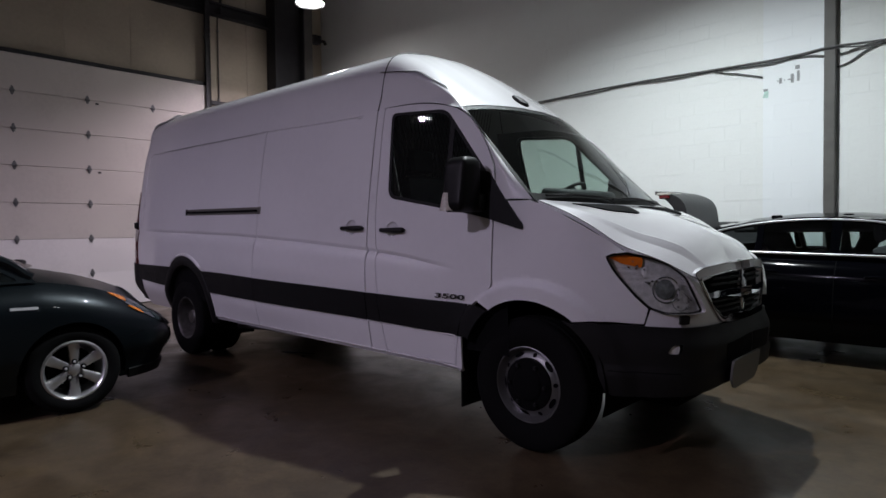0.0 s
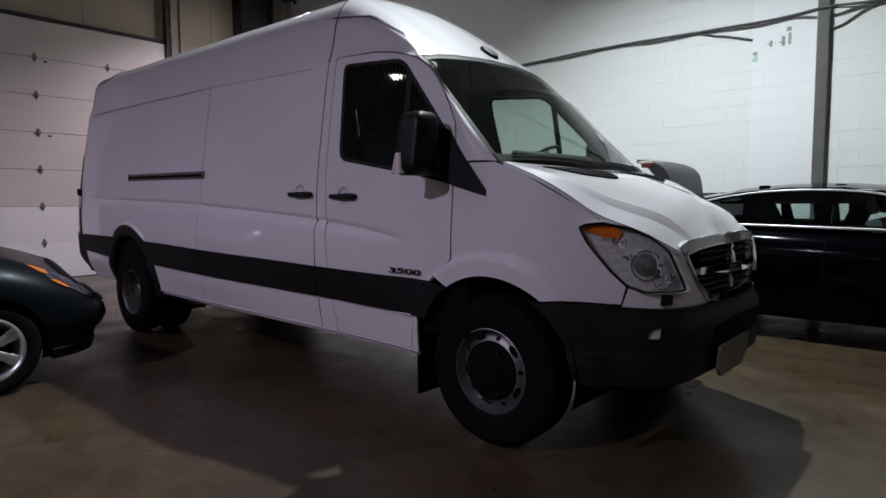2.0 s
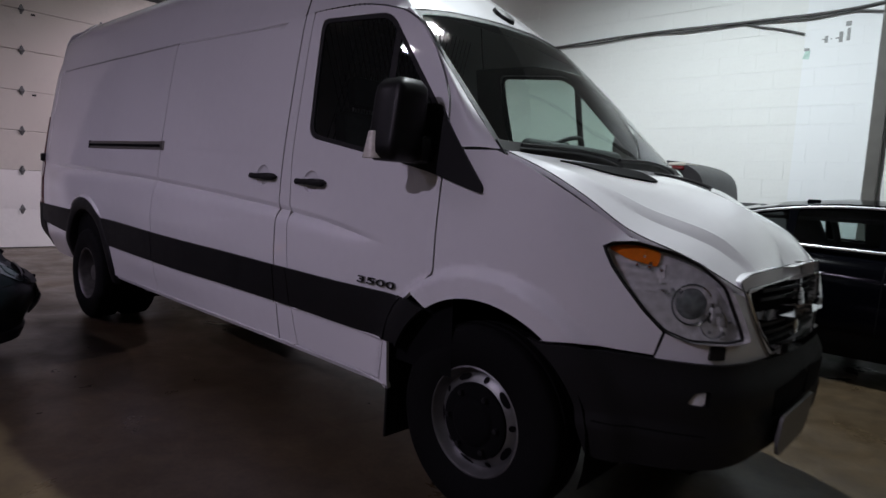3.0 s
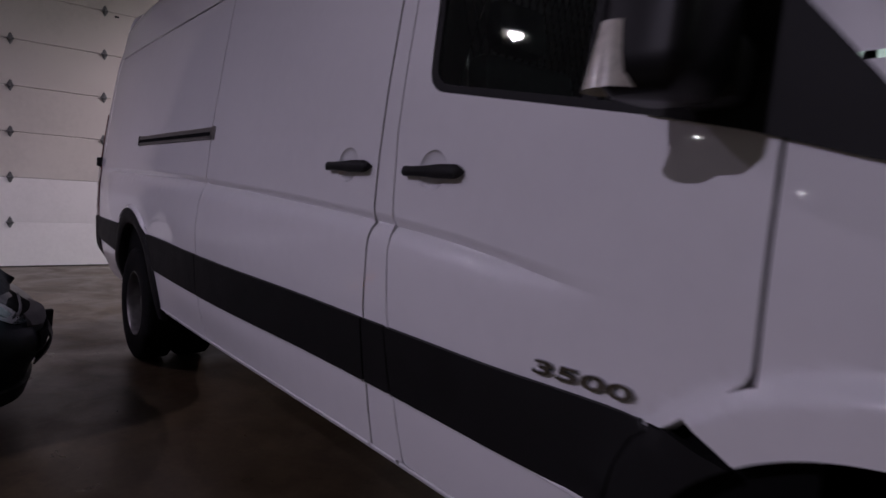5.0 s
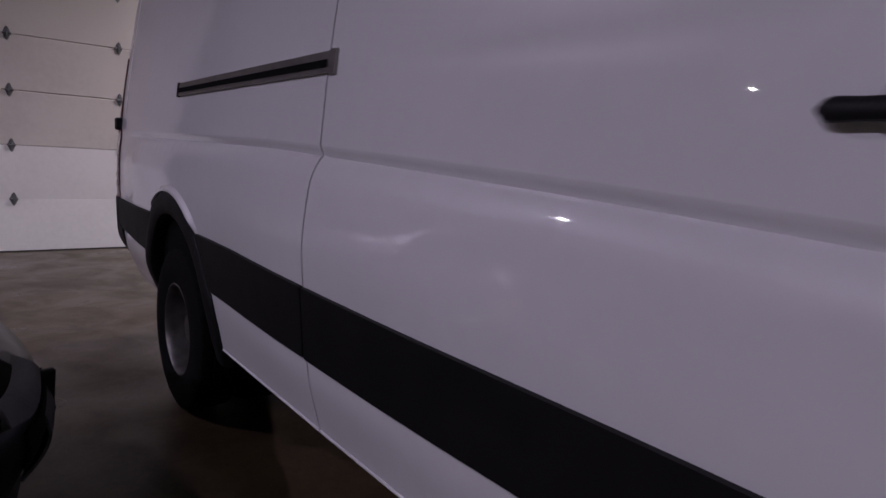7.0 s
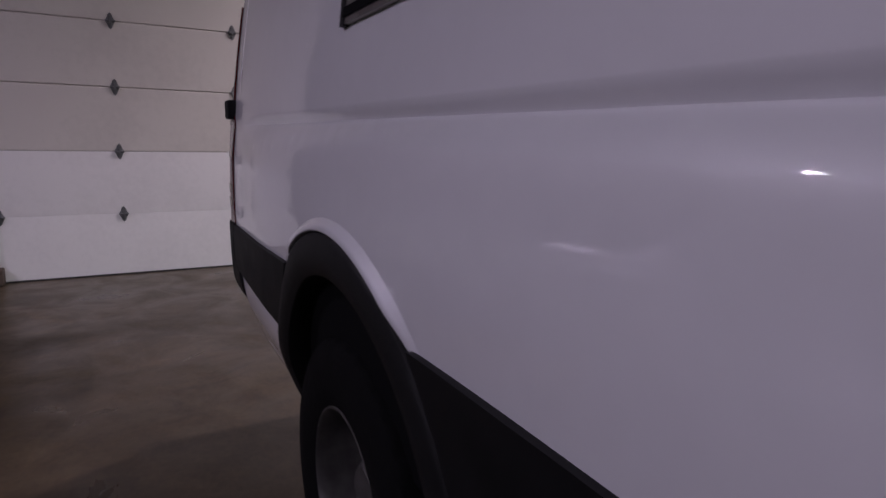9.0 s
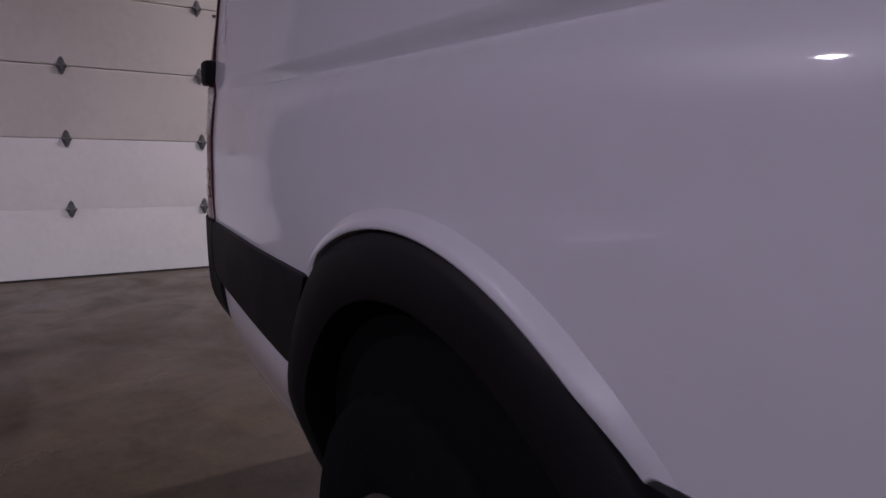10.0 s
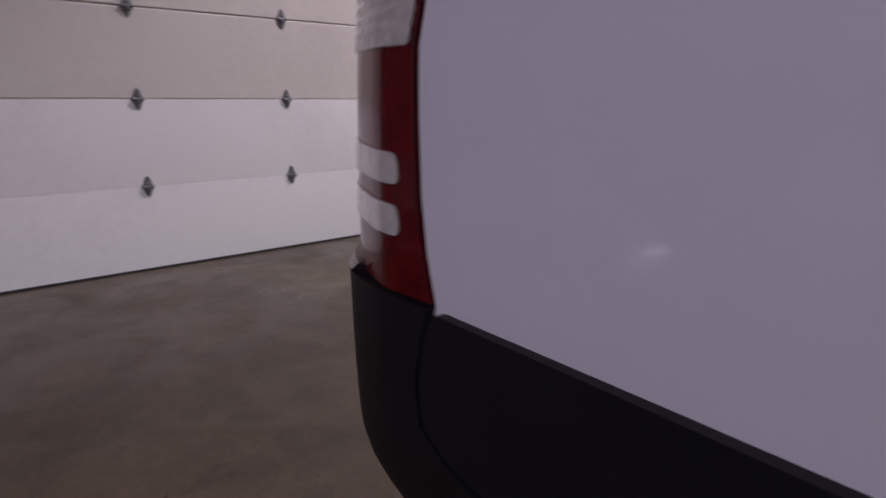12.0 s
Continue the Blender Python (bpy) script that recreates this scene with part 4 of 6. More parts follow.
# nose: headlamps, grille, bumper
for sd, surf in SIDES.items():
    so = [(0.491, 1.151), (0.515, 1.166), (0.586, 1.173), (0.687, 1.151), (0.767, 1.114), (0.825, 1.056), (0.862, 0.96), (0.892, 0.872), (0.851, 0.866), (0.751, 0.867), (0.682, 0.894), (0.626, 0.953), (0.562, 1.034), (0.521, 1.092)]
    S2 = [(W.s(x), z) for x, z in so]
    bowl = lambda s, z: surf(s, z, -0.024)
    lampb = part("headlamp", panel(rounded(S2, 0.02, 3), bowl, 0.03, 0.03, depth=-0.05), M_LAMPB, van, "large clear headlamp with amber indicator")
    for cx, cz, r in ((W.s(0.755), 0.985, 0.072), (W.s(0.815), 0.925, 0.05)):
        rows = []
        for rr, o in ((r, -0.012), (r * 0.97, -0.004), (r * 0.9, -0.006), (r * 0.7, -0.03), (r * 0.35, -0.045), (0.001, -0.03)):
            rows.append([surf(cx + rr * math.cos(a), cz + rr * math.sin(a), o - 0.012) for a in np.linspace(0, 2 * math.pi, 25)[:-1]])
        bm = grid(rows, closed=True)
        bmesh.ops.recalc_face_normals(bm, faces=bm.faces[:])
        part("reflector_bowl", bm, M_CHROME, lampb, "bright reflector bowl")
    rows = [[surf(W.s(0.752) + rr * 0.052 * math.cos(a), 0.988 + rr * 0.052 * math.sin(a), -0.020 + o * 0.052) for a in np.linspace(0, 2 * math.pi, 25)[:-1]] for rr, o in ((1.0, 0.0), (0.93, 0.12), (0.7, 0.26), (0.4, 0.34), (0.01, 0.37))]
    bm = grid(rows, closed=True)
    bmesh.ops.recalc_face_normals(bm, faces=bm.faces[:])
    part("projector_lens", bm, M_PROJ, lampb, "dark round projector lens")
    for k in range(4):
        z = 1.02 + k * 0.028
        part("reflector_rib", panel([(W.s(0.56) - k * 0.012, z), (W.s(0.66) - k * 0.01, z - 0.004), (W.s(0.66) - k * 0.01, z + 0.010), (W.s(0.56) - k * 0.012, z + 0.014)], lambda s, zz: surf(s, zz, -0.02), 0.03, 0.02, depth=0.015), M_RIB, lampb)
    # faceted reflector steps between the bowls and the ribs
    random.seed(5)
    for k in range(9):
        cx, cz = 0.60 + 0.028 * k, 1.125 - 0.020 * k + 0.012 * (k % 2)
        hw, hh = 0.020 + 0.008 * random.random(), 0.018 + 0.012 * random.random()
        tl = (random.random() - 0.5) * 0.02
        fq = [(W.s(cx) - hw, cz - hh), (W.s(cx) + hw, cz - hh * 0.8), (W.s(cx) + hw, cz + hh), (W.s(cx) - hw, cz + hh * 0.8)]
        part("reflector_facet", panel(fq, lambda s, z: surf(s, z, -0.022 + tl * (s - W.s(cx)) / hw), 0.03, 0.03, depth=0.012), M_RIB, lampb)
    for k in range(4):
        cx, cz = 0.845 - 0.012 * k, 0.90 + 0.035 * k
        fq = [(W.s(cx) - 0.010, cz - 0.010), (W.s(cx) + 0.010, cz - 0.010), (W.s(cx) + 0.006, cz + 0.016), (W.s(cx) - 0.012, cz + 0.016)]
        part("reflector_facet", panel(fq, lambda s, z: surf(s, z, -0.016), 0.03, 0.03, depth=0.012), M_RIB, lampb)
    # tiny chrome domes added only to catch sparkles inside the lamp
    for k in range(16):
        cx, cz = 0.575 + 0.0175 * k + 0.02 * random.random(), 1.12 - 0.0145 * k + 0.07 * (random.random() - 0.5)
        r = 0.005 + 0.007 * random.random()
        rows = [[surf(W.s(cx) + rr * r * math.cos(a), cz + rr * r * math.sin(a), -0.014 + o * r) for a in np.linspace(0, 2 * math.pi, 11)[:-1]] for rr, o in ((1.0, -0.6), (0.95, 0.0), (0.7, 0.5), (0.35, 0.75), (0.01, 0.82))]
        bm = grid(rows, closed=True)
        bmesh.ops.recalc_face_normals(bm, faces=bm.faces[:])
        part("reflector_stud", bm, M_CHROME, lampb)
    am = [(0.500, 1.150), (0.53, 1.161), (0.60, 1.166), (0.660, 1.150), (0.652, 1.098), (0.56, 1.120)]
    part("indicator", panel(rounded([(W.s(x), z) for x, z in am], 0.015, 3), lambda s, z: surf(s, z, -0.010), 0.02, 0.02, depth=0.02), M_AMBER, lampb, "amber turn indicator")
    lens = part("lens", panel(rounded(S2, 0.02, 3), lambda s, z: surf(s, z, 0.002), 0.04, 0.04, depth=0.0), M_LENS, lampb, "clear headlamp lens")
    lens.visible_shadow = False
    ring = rounded(S2, 0.02, 3)
    part("lamp_seal", tube([surf(s, z, 0.0) for s, z in ring + ring[:1]], 0.006, 6), M_CLAD, lampb, "black rubber lamp seal")
    # white nose skin below the headlamp, out to the grille
    q = [(0.688, 0.884), (0.75, 0.860), (0.80, 0.859), (0.853, 0.859), (0.899, 0.866), (0.869, 0.96), (0.81, 1.05), (0.825, 1.05), (0.862, 1.03), (0.89, 1.02), (0.918, 0.90), (0.945, 0.81), (0.945, 0.79), (0.66, 0.79), (0.668, 0.81)]
    part("nose_panel", panel([(W.s(x), z) for x, z in q], surf, 0.025, 0.02), M_WHITE, van)
    part("washer_cover", panel(rounded([(W.s(0.80), 0.81), (W.s(0.838), 0.812), (W.s(0.84), 0.855), (W.s(0.803), 0.855)], 0.006, 3), surf, 0.02, 0.02, depth=0.012, lift=0.012), M_CLAD, van, "black headlamp washer cover")
    # bumper shell
    q = [(0.32, 0.794), (0.43, 0.806), (0.66, 0.80), (0.80, 0.795), (0.95, 0.79)]
    end = W.l[-1]
    out = [(W.s(x), z) for x, z in q] + [(end, 0.785), (end, 0.492), (W.s(0.93), 0.478), (W.s(0.86), 0.455), (W.s(0.7), 0.435), (W.s(0.52), 0.432), (W.s(0.485), 0.445), (W.s(0.455), 0.53)] + [(W.s(x), z) for x, z in arc(FA, 0.428, 22, 58, 10)]

    def bump_surf(s, z):
        (x, y), _ = W.base(s)
        o = 0.018 + 0.038 * sstep(0.45, 0.95, x) * (1 - sstep(0.68, 0.79, z))
        o += 0.012 * (1 - sstep(0.555, 0.585, z)) - 0.10 * (1 - sstep(0.24, 0.42, z)) * sstep(0.5, 0.9, x)
        return surf(s, z, o)
    fogq = rounded([(W.s(0.785) - 0.044, 0.664), (W.s(0.785) - 0.024, 0.706), (W.s(0.785) + 0.030, 0.717), (W.s(0.785) + 0.024, 0.662)], 0.016, 4)
    low_in = rounded([(W.s(0.938), 0.585), (W.s(0.936), 0.690), (end - 0.01, 0.71), (end - 0.01, 0.60)], 0.02, 3)
    bmp = part("front_bumper", panel(out, bump_surf, 0.035, 0.025, holes=[fogq], depth=0.03, ref=(-0.6, 0, 0.55)), M_CLAD, van, "matt black plastic front bumper")
    part("fog_lamp", panel(fogq, lambda s, z: bump_surf(s, z) - Vector((0.018, 0, 0)), 0.02, 0.02, depth=0.01, ref=(-0.6, 0, 0.55)), M_LAMPB, bmp, "small clear fog lamp")
    # no opening is cut: a flat black panel paints its shade
    part("intake", panel(low_in, lambda s, z: bump_surf(s, z) + Vector((0.003, 0, 0)), 0.04, 0.03, depth=0.003, ref=(-0.6, 0, 0.55)), M_DARK, bmp)
    part("bumper_line", tube([bump_surf(s, 0.565) for s in np.linspace(W.s(0.50), W.s(0.80), 14)], 0.003, 5), M_DARK, bmp)

# grille
G1 = W.l[-1]


for sg, surf in SIDES.items():
    gq = rounded([(W.s(0.868), 1.07), (W.s(0.918), 0.90), (W.s(0.940), 0.80), (W.s(0.949), 0.787), (G1, 0.785), (G1, 1.118), (W.s(0.95), 1.114), (W.s(0.90), 1.095)], [0.02, 0.05, 0.03, 0.02, 0, 0, 0.05, 0.03])
    gi = rounded([(W.s(0.868) + 0.040, 1.042), (W.s(0.918) + 0.014, 0.90), (W.s(0.942) + 0.012, 0.812), (G1, 0.803), (G1, 1.074), (W.s(0.95), 1.068)], [0.03, 0.05, 0.03, 0, 0, 0.03])
    part("grille_frame", panel(gq, lambda s, z: surf(s, z, 0.006), 0.03, 0.03, holes=[gi], depth=0.04), M_WHITE, van, "white grille surround with chrome edge")
    for loop, o, r, mt in ((gi, 0.006, 0.006, M_CHROME), (gq, 0.006, 0.0022, M_CLAD)):
        k = [i for i, q in enumerate(loop) if q[0] > G1 - 0.004]
        run = loop[max(k) + 1:] + loop[:min(k)]
        part("grille_edge", tube([surf(s, z, o) for s, z in run], r, 6), mt, van, "chrome grille edge" if mt is M_CHROME else "")
    part("grille_back", panel(gi, lambda s, z: surf(s, z, -0.03), 0.05, 0.05, depth=0.0), M_DARK, van)
    for k in range(8):
        z = 0.845 + k * 0.03
        if 0.93 < z < 0.975:
            continue
        sa = W.s(0.918) + 0.035 + (0.02 if z > 1.0 else 0)
        part("grille_slat", panel([(sa, z), (G1, z), (G1, z + 0.011), (sa, z + 0.011)], lambda s, zz: surf(s, zz, -0.004), 0.05, 0.012, depth=0.02), M_CLAD, van)
    part("grille_bar", panel(rounded([(W.s(0.918) + 0.02, 0.935), (G1, 0.925), (G1, 0.975), (W.s(0.918) + 0.02, 0.968)], 0.008, 3), lambda s, z: surf(s, z, 0.016), 0.04, 0.015, depth=0.03), M_CHROME, van, "chrome cross bar")
    part("grille_lip", panel(rounded([(W.s(0.942) + 0.02, 0.80), (G1, 0.792), (G1, 0.825), (W.s(0.942) + 0.03, 0.84)], 0.008, 3), lambda s, z: surf(s, z, 0.03), 0.04, 0.015, depth=0.02), M_CHROME, van)
bmv = box(0.875, 0.912, -0.028, 0.028, 0.80, 1.09, 0.012, 2)
part("grille_bar", bmv, M_CHROME, van, "chrome upright bar")
bm = lathe([(0.0, 0.012), (0.03, 0.010), (0.05, 0.0), (0.052, -0.02)], 6, "x")
part("grille_boss", move(bm, pose(0.912, 0, 0.945)), M_CHROME, van, "plain chrome boss")
# plate holder hanging under the bumper
bm = panel(rounded([(-0.25, -0.06), (-0.19, -0.115), (0.19, -0.115), (0.25, -0.06), (0.25, 0.045), (-0.25, 0.045)], 0.02, 3), lambda u, v: Vector((0, u, v)), 0.05, 0.05, depth=0.012, ref=(-1, None, None))
part("plate_holder", move(bm, pose(0.978, -0.17, 0.527, 0, 6, 0)), M_PLATE, van, "blank pale plate under the bumper")

# mirrors
for sd in (-1, 1):
    rows = []
    for t in np.linspace(0, 1, 12):
        z = 1.385 + 0.32 * t
        k = min(1.0, 0.72 + 0.28 * math.sqrt(max(0.0, 1 - (1 - min(t, 1 - t) / 0.16) ** 2)) if min(t, 1 - t) < 0.16 else 1.0)
        w, dp = (0.100 - 0.018 * t) * k, 0.085 * k
        cy = 1.062 + 0.028 * (1 - t)
        rows.append([Vector((-0.335 + dp * math.copysign(abs(math.cos(a)) ** 0.42, math.cos(a)), sd * (cy + w * math.copysign(abs(math.sin(a)) ** 0.42, math.sin(a))), z)) for a in np.linspace(0, 2 * math.pi, 21)[:-1]])
    bm = grid(rows, closed=True)
    bm.verts.ensure_lookup_table()
    bm.faces.new(bm.verts[:20])
    bm.faces.new(bm.verts[-20:])
    bmesh.ops.recalc_face_normals(bm, faces=bm.faces[:])
    mir = part("wing_mirror", bm, M_BLACKG, van, "large black door mirror", smooth=60)
    part("mirror_arm", move(box(-0.06, 0.06, -0.08, 0.08, -0.055, 0.055, 0.025, 2), pose(-0.31, sd * 0.965, 1.44, 0, 0, sd * -10)), M_CLAD, mir)
    q = [(0.0, -0.06), (0.02, -0.075), (0.03, 0.0), (0.012, 0.045), (0.0, 0.05)]
    bm = bmesh.new()
    rows = []
    for t in np.linspace(0, 1, 7):
        z = 1.392 + 0.105 * t
        rows.append([Vector((-0.38 + 0.05 * math.cos(a) * (1 - 0.5 * t), sd * (1.160 + 0.044 * math.sin(a) * (1 - 0.45 * t)), z)) for a in np.linspace(0, 2 * math.pi, 13)[:-1]])
    bm = grid(rows, closed=True)
    bm.verts.ensure_lookup_table()
    bm.faces.new(bm.verts[-12:])
    bmesh.ops.recalc_face_normals(bm, faces=bm.faces[:])
    part("mirror_indicator", bm, M_CLEARP, mir, "clear side indicator")
    part("mirror_glass", move(box(-0.002, 0.002, -0.055, 0.055, -0.10, 0.10, 0.0), pose(-0.4205, sd * 1.07, 1.56)), M_CHROME, mir)

# badge of four chrome figures
fc = bpy.data.curves.new("badge", "FONT")
fc.body, fc.size, fc.extrude, fc.align_x = "3500", 0.080, 0.004, "LEFT"
fc.bevel_depth, fc.space_character, fc.offset = 0.0006, 1.02, 0.0012
tmp = bpy.data.objects.new("tmp_badge", fc)
scene.collection.objects.link(tmp)
bpy.context.view_layer.update()
me = bpy.data.meshes.new_from_object(tmp.evaluated_get(bpy.context.evaluated_depsgraph_get()))
bpy.data.objects.remove(tmp)
me.name = "badge"
wd = max(v.co.x for v in me.vertices)
for v in me.vertices:
    x, z, o = -0.655 + 0.245 * v.co.x / wd + 0.15 * v.co.y * 0.6, 0.862 + v.co.y * 0.52, v.co.z
    v.co = W(W.s(x), z, 0.006 + o)
me.materials.clear()
me.materials.append(M_BADGE)
badge = new("badge", me)
badge.parent = van
badge["label"] = "chrome figures on the door"

# wheels


def tyre_profile(r, w, rim):
    h = w / 2
    return [(rim, h * 0.86), (rim + 0.012, h * 0.93), ((r + rim) / 2, h), (r - 0.035, h * 0.96), (r - 0.012, h * 0.86), (r - 0.004, h * 0.74), (r - 0.004, h * 0.46), (r - 0.013, h * 0.44), (r - 0.013, h * 0.37), (r, h * 0.35), (r, h * 0.05),
            (r - 0.01, h * 0.03), (r - 0.01, -h * 0.03), (r, -h * 0.05), (r, -h * 0.35), (r - 0.013, -h * 0.37), (r - 0.013, -h * 0.44), (r - 0.004, -h * 0.46), (r - 0.004, -h * 0.74), (r - 0.03, -h * 0.95), ((r + rim) / 2, -h), (rim, -h * 0.86)]


def steel_wheel(name, y, sd, dished, parent, x, r=0.388):
    w = thing(name, "", "")
    for k in list(w.keys()):
        del w[k]
    w.parent = parent
    ty = lathe(tyre_profile(r, 0.215, 0.215), 132)
    for v in ty.verts:                                    # cross cuts in the shoulder and centre blocks
        rad = math.hypot(v.co.x, v.co.z)
        k = round(math.atan2(v.co.z, v.co.x) / (2 * math.pi) * 132) + (1 if v.co.y > 0 else 0)
        if dished and rad > r - 0.008 and k % 4 == 0:
            f = (rad - 0.007) / rad
            v.co.x, v.co.z = v.co.x * f, v.co.z * f
    part("tyre", ty, M_RUBBER, w, "worn black tyre")
    if dished:
        prof = [(0.222, 0.095), (0.214, 0.098), (0.206, 0.09), (0.200, 0.06), (0.192, -0.03), (0.178, -0.06), (0.155, -0.07), (0.11, -0.068), (0.09, -0.055), (0.085, -0.02), (0.07, 0.0), (0.0, 0.004)]
    else:
        prof = [(0.222, 0.095), (0.214, 0.098), (0.206, 0.088), (0.198, 0.06), (0.190, 0.052), (0.184, 0.058), (0.168, 0.070), (0.150, 0.076)]
    part("rim", lathe(prof, 64), M_RIMD if dished else M_STEEL, w, "grimy steel rim" if dished else "silver steel rim")
    if not dished:
        part("hub_cap", lathe([(0.153, 0.070), (0.152, 0.086), (0.140, 0.094), (0.10, 0.096), (0.088, 0.106), (0.08, 0.111), (0.03, 0.112), (0.0, 0.113)], 40), M_DARK, w, "black hub cap")
        # holes are flat black patches that paint their shade on the rim
        for k in range(10):
            a = 2 * math.pi * k / 10 + 0.1
            sl = [(0.0125 * math.cos(t), (0.036 if k % 2 == 0 else 0.0125) * math.sin(t)) for t in np.linspace(0, 2 * math.pi, 17)[:-1]]
            bm = panel(sl, lambda u, v: Vector(((0.1745 + u), -v, 0.0665 - 0.7 * u + 0.002)), 0.02, 0.02, depth=0.0, ref=(None, None, -1))
            # swap so that the slot lies on the disc, facing out
            for v in bm.verts:
                v.co = Vector((v.co.x, v.co.z, v.co.y))
            move(bm, Matrix.Rotation(a, 4, "Y"))
            part("rim_slot", bm, M_DARK, w)
    else:
        part("hub", lathe([(0.075, -0.02), (0.072, 0.03), (0.06, 0.045), (0.0, 0.047)], 30), M_RIMD, w)
    for k in range(6):
        a = 2 * math.pi * k / 6
        rr, yy = (0.12, 0.096) if not dished else (0.12, -0.06)
        part("wheel_nut", move(lathe([(0.0, 0.02), (0.011, 0.018), (0.012, 0.0)], 6), pose(rr * math.cos(a), yy, rr * math.sin(a))), M_CLAD if not dished else M_RIMD, w)
    w.matrix_basis = pose(x, y, r, 0, 0, 0 if sd > 0 else 180)
    return w


for sd in (-1, 1):
    steel_wheel("front_wheel", sd * 0.838, sd, False, van, 0.02)
    steel_wheel("rear_wheel", sd * 0.868, sd, True, van, -4.325)
    steel_wheel("inner_wheel", sd * 0.61, sd, True, van, -4.325)
# added box hides lit floor behind the bumper, where the van's shadow falls
part("splash_shield", box(0.47, 0.80, -0.66, 0.66, 0.37, 0.56, 0.02), M_DARK, van)
part("underbody", box(-5.6, 0.75, -0.55, 0.55, 0.30, 0.48, 0.03), M_DARK, van)
part("exhaust", tube([(-1.4, -0.5, 0.33), (-3.4, -0.55, 0.33), (-3.7, -0.7, 0.34)], 0.035, 10), M_GALV, van)

# cab inside
part("cab_floor", box(-1.45, 0.2, -0.86, 0.86, 0.62, 0.68), M_INT, van)
part("dashboard", grid([[rk(x, y, z) for y in np.linspace(-0.84, 0.84, 9)] for x, z in [(0.10, 1.42), (-0.02, 1.470), (-0.22, 1.480), (-0.34, 1.44), (-0.38, 1.32), (-0.36, 1.05), (-0.30, 0.8)]]), M_INT, van, "dark grey dashboard")
st = lathe([(0.19 + 0.013 * math.cos(a), 0.013 * math.sin(a)) for a in np.linspace(0, 2 * math.pi, 9)], 40, "z")
sw = part("steering_wheel", move(st, pose(-0.50, 0.40, 1.505, 0, -38, 0)), M_INT, van, "black steering wheel")
part("wheel_spoke", move(box(-0.18, 0.18, -0.02, 0.02, -0.01, 0.01, 0.005), pose(-0.50, 0.40, 1.495, 0, -38, 90)), M_INT, sw)
part("wheel_hub", move(box(-0.06, 0.06, -0.07, 0.07, -0.03, 0.012, 0.02, 2), pose(-0.50, 0.40, 1.495, 0, -38, 0)), M_INT, sw)
for y in (0.42, -0.42):
    seat = part("cab_seat", box(-1.22, -0.72, y - 0.25, y + 0.25, 0.95, 1.10, 0.05, 2), M_CLOTH, van, "dark cloth cab seat")
    part("seat_base", box(-1.15, -0.78, y - 0.2, y + 0.2, 0.66, 0.96, 0.02), M_INT, seat)
    part("seat_back", move(box(-0.06, 0.06, -0.24, 0.24, 0, 0.62, 0.05, 2), pose(-1.18, y, 1.08, 0, -10, 0)), M_CLOTH, seat)
    part("headrest", move(box(-0.045, 0.045, -0.13, 0.13, 0, 0.18, 0.04, 2), pose(-1.31, y, 1.72, 0, -8, 0)), M_CLOTH, seat)
# mesh partition behind the seats
bm = bmesh.new()
for k in range(-30, 60):
    for sg in (-1, 1):
        y0 = k * 0.045 - 0.7
        pts = [(y0, 1.15), (y0 + sg * 0.4, 2.35)]
        a, b = pts
        if max(a[0], b[0]) > 0.78 or min(a[0], b[0]) < -0.78:
            continue
        merge(bm, tube([(-1.42, a[0], a[1]), (-1.42, b[0], b[1])], 0.003, 4, False))
part("instrument_hood", move(box(-0.12, 0.12, -0.2, 0.2, -0.05, 0.06, 0.045, 3), pose(-0.27, 0.40, 1.505, 0, 8, 0)), M_INT, van, "dark instrument hood")
part("dash_shelf", move(box(-0.13, 0.13, -0.24, 0.24, -0.04, 0.05, 0.035, 3), pose(-0.20, -0.02, 1.50, 0, 8, 0)), M_INT, van)
part("partition_mesh", bm, M_IRON, van, "diamond wire mesh partition", smooth=0)
part("partition", box(-1.46, -1.43, -0.86, 0.86, 0.66, 1.16, 0.004), M_INT, van)
part("headliner", grid([[rk(x, y, z - 0.03 * abs(y)) for y in np.linspace(-0.78, 0.78, 7)] for x, z in [(-1.4, 2.48), (-1.0, 2.42), (-0.75, 2.28), (-0.56, 2.12)]]), M_INT, van)

# far side is pulled in and lowered only to fit the camera's view
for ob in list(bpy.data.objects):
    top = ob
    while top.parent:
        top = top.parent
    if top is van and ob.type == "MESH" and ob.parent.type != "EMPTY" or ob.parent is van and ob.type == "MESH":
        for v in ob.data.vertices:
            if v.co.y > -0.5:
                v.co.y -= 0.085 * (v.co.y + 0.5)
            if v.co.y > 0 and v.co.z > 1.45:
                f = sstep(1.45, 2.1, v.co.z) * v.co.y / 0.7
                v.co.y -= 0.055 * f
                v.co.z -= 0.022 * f
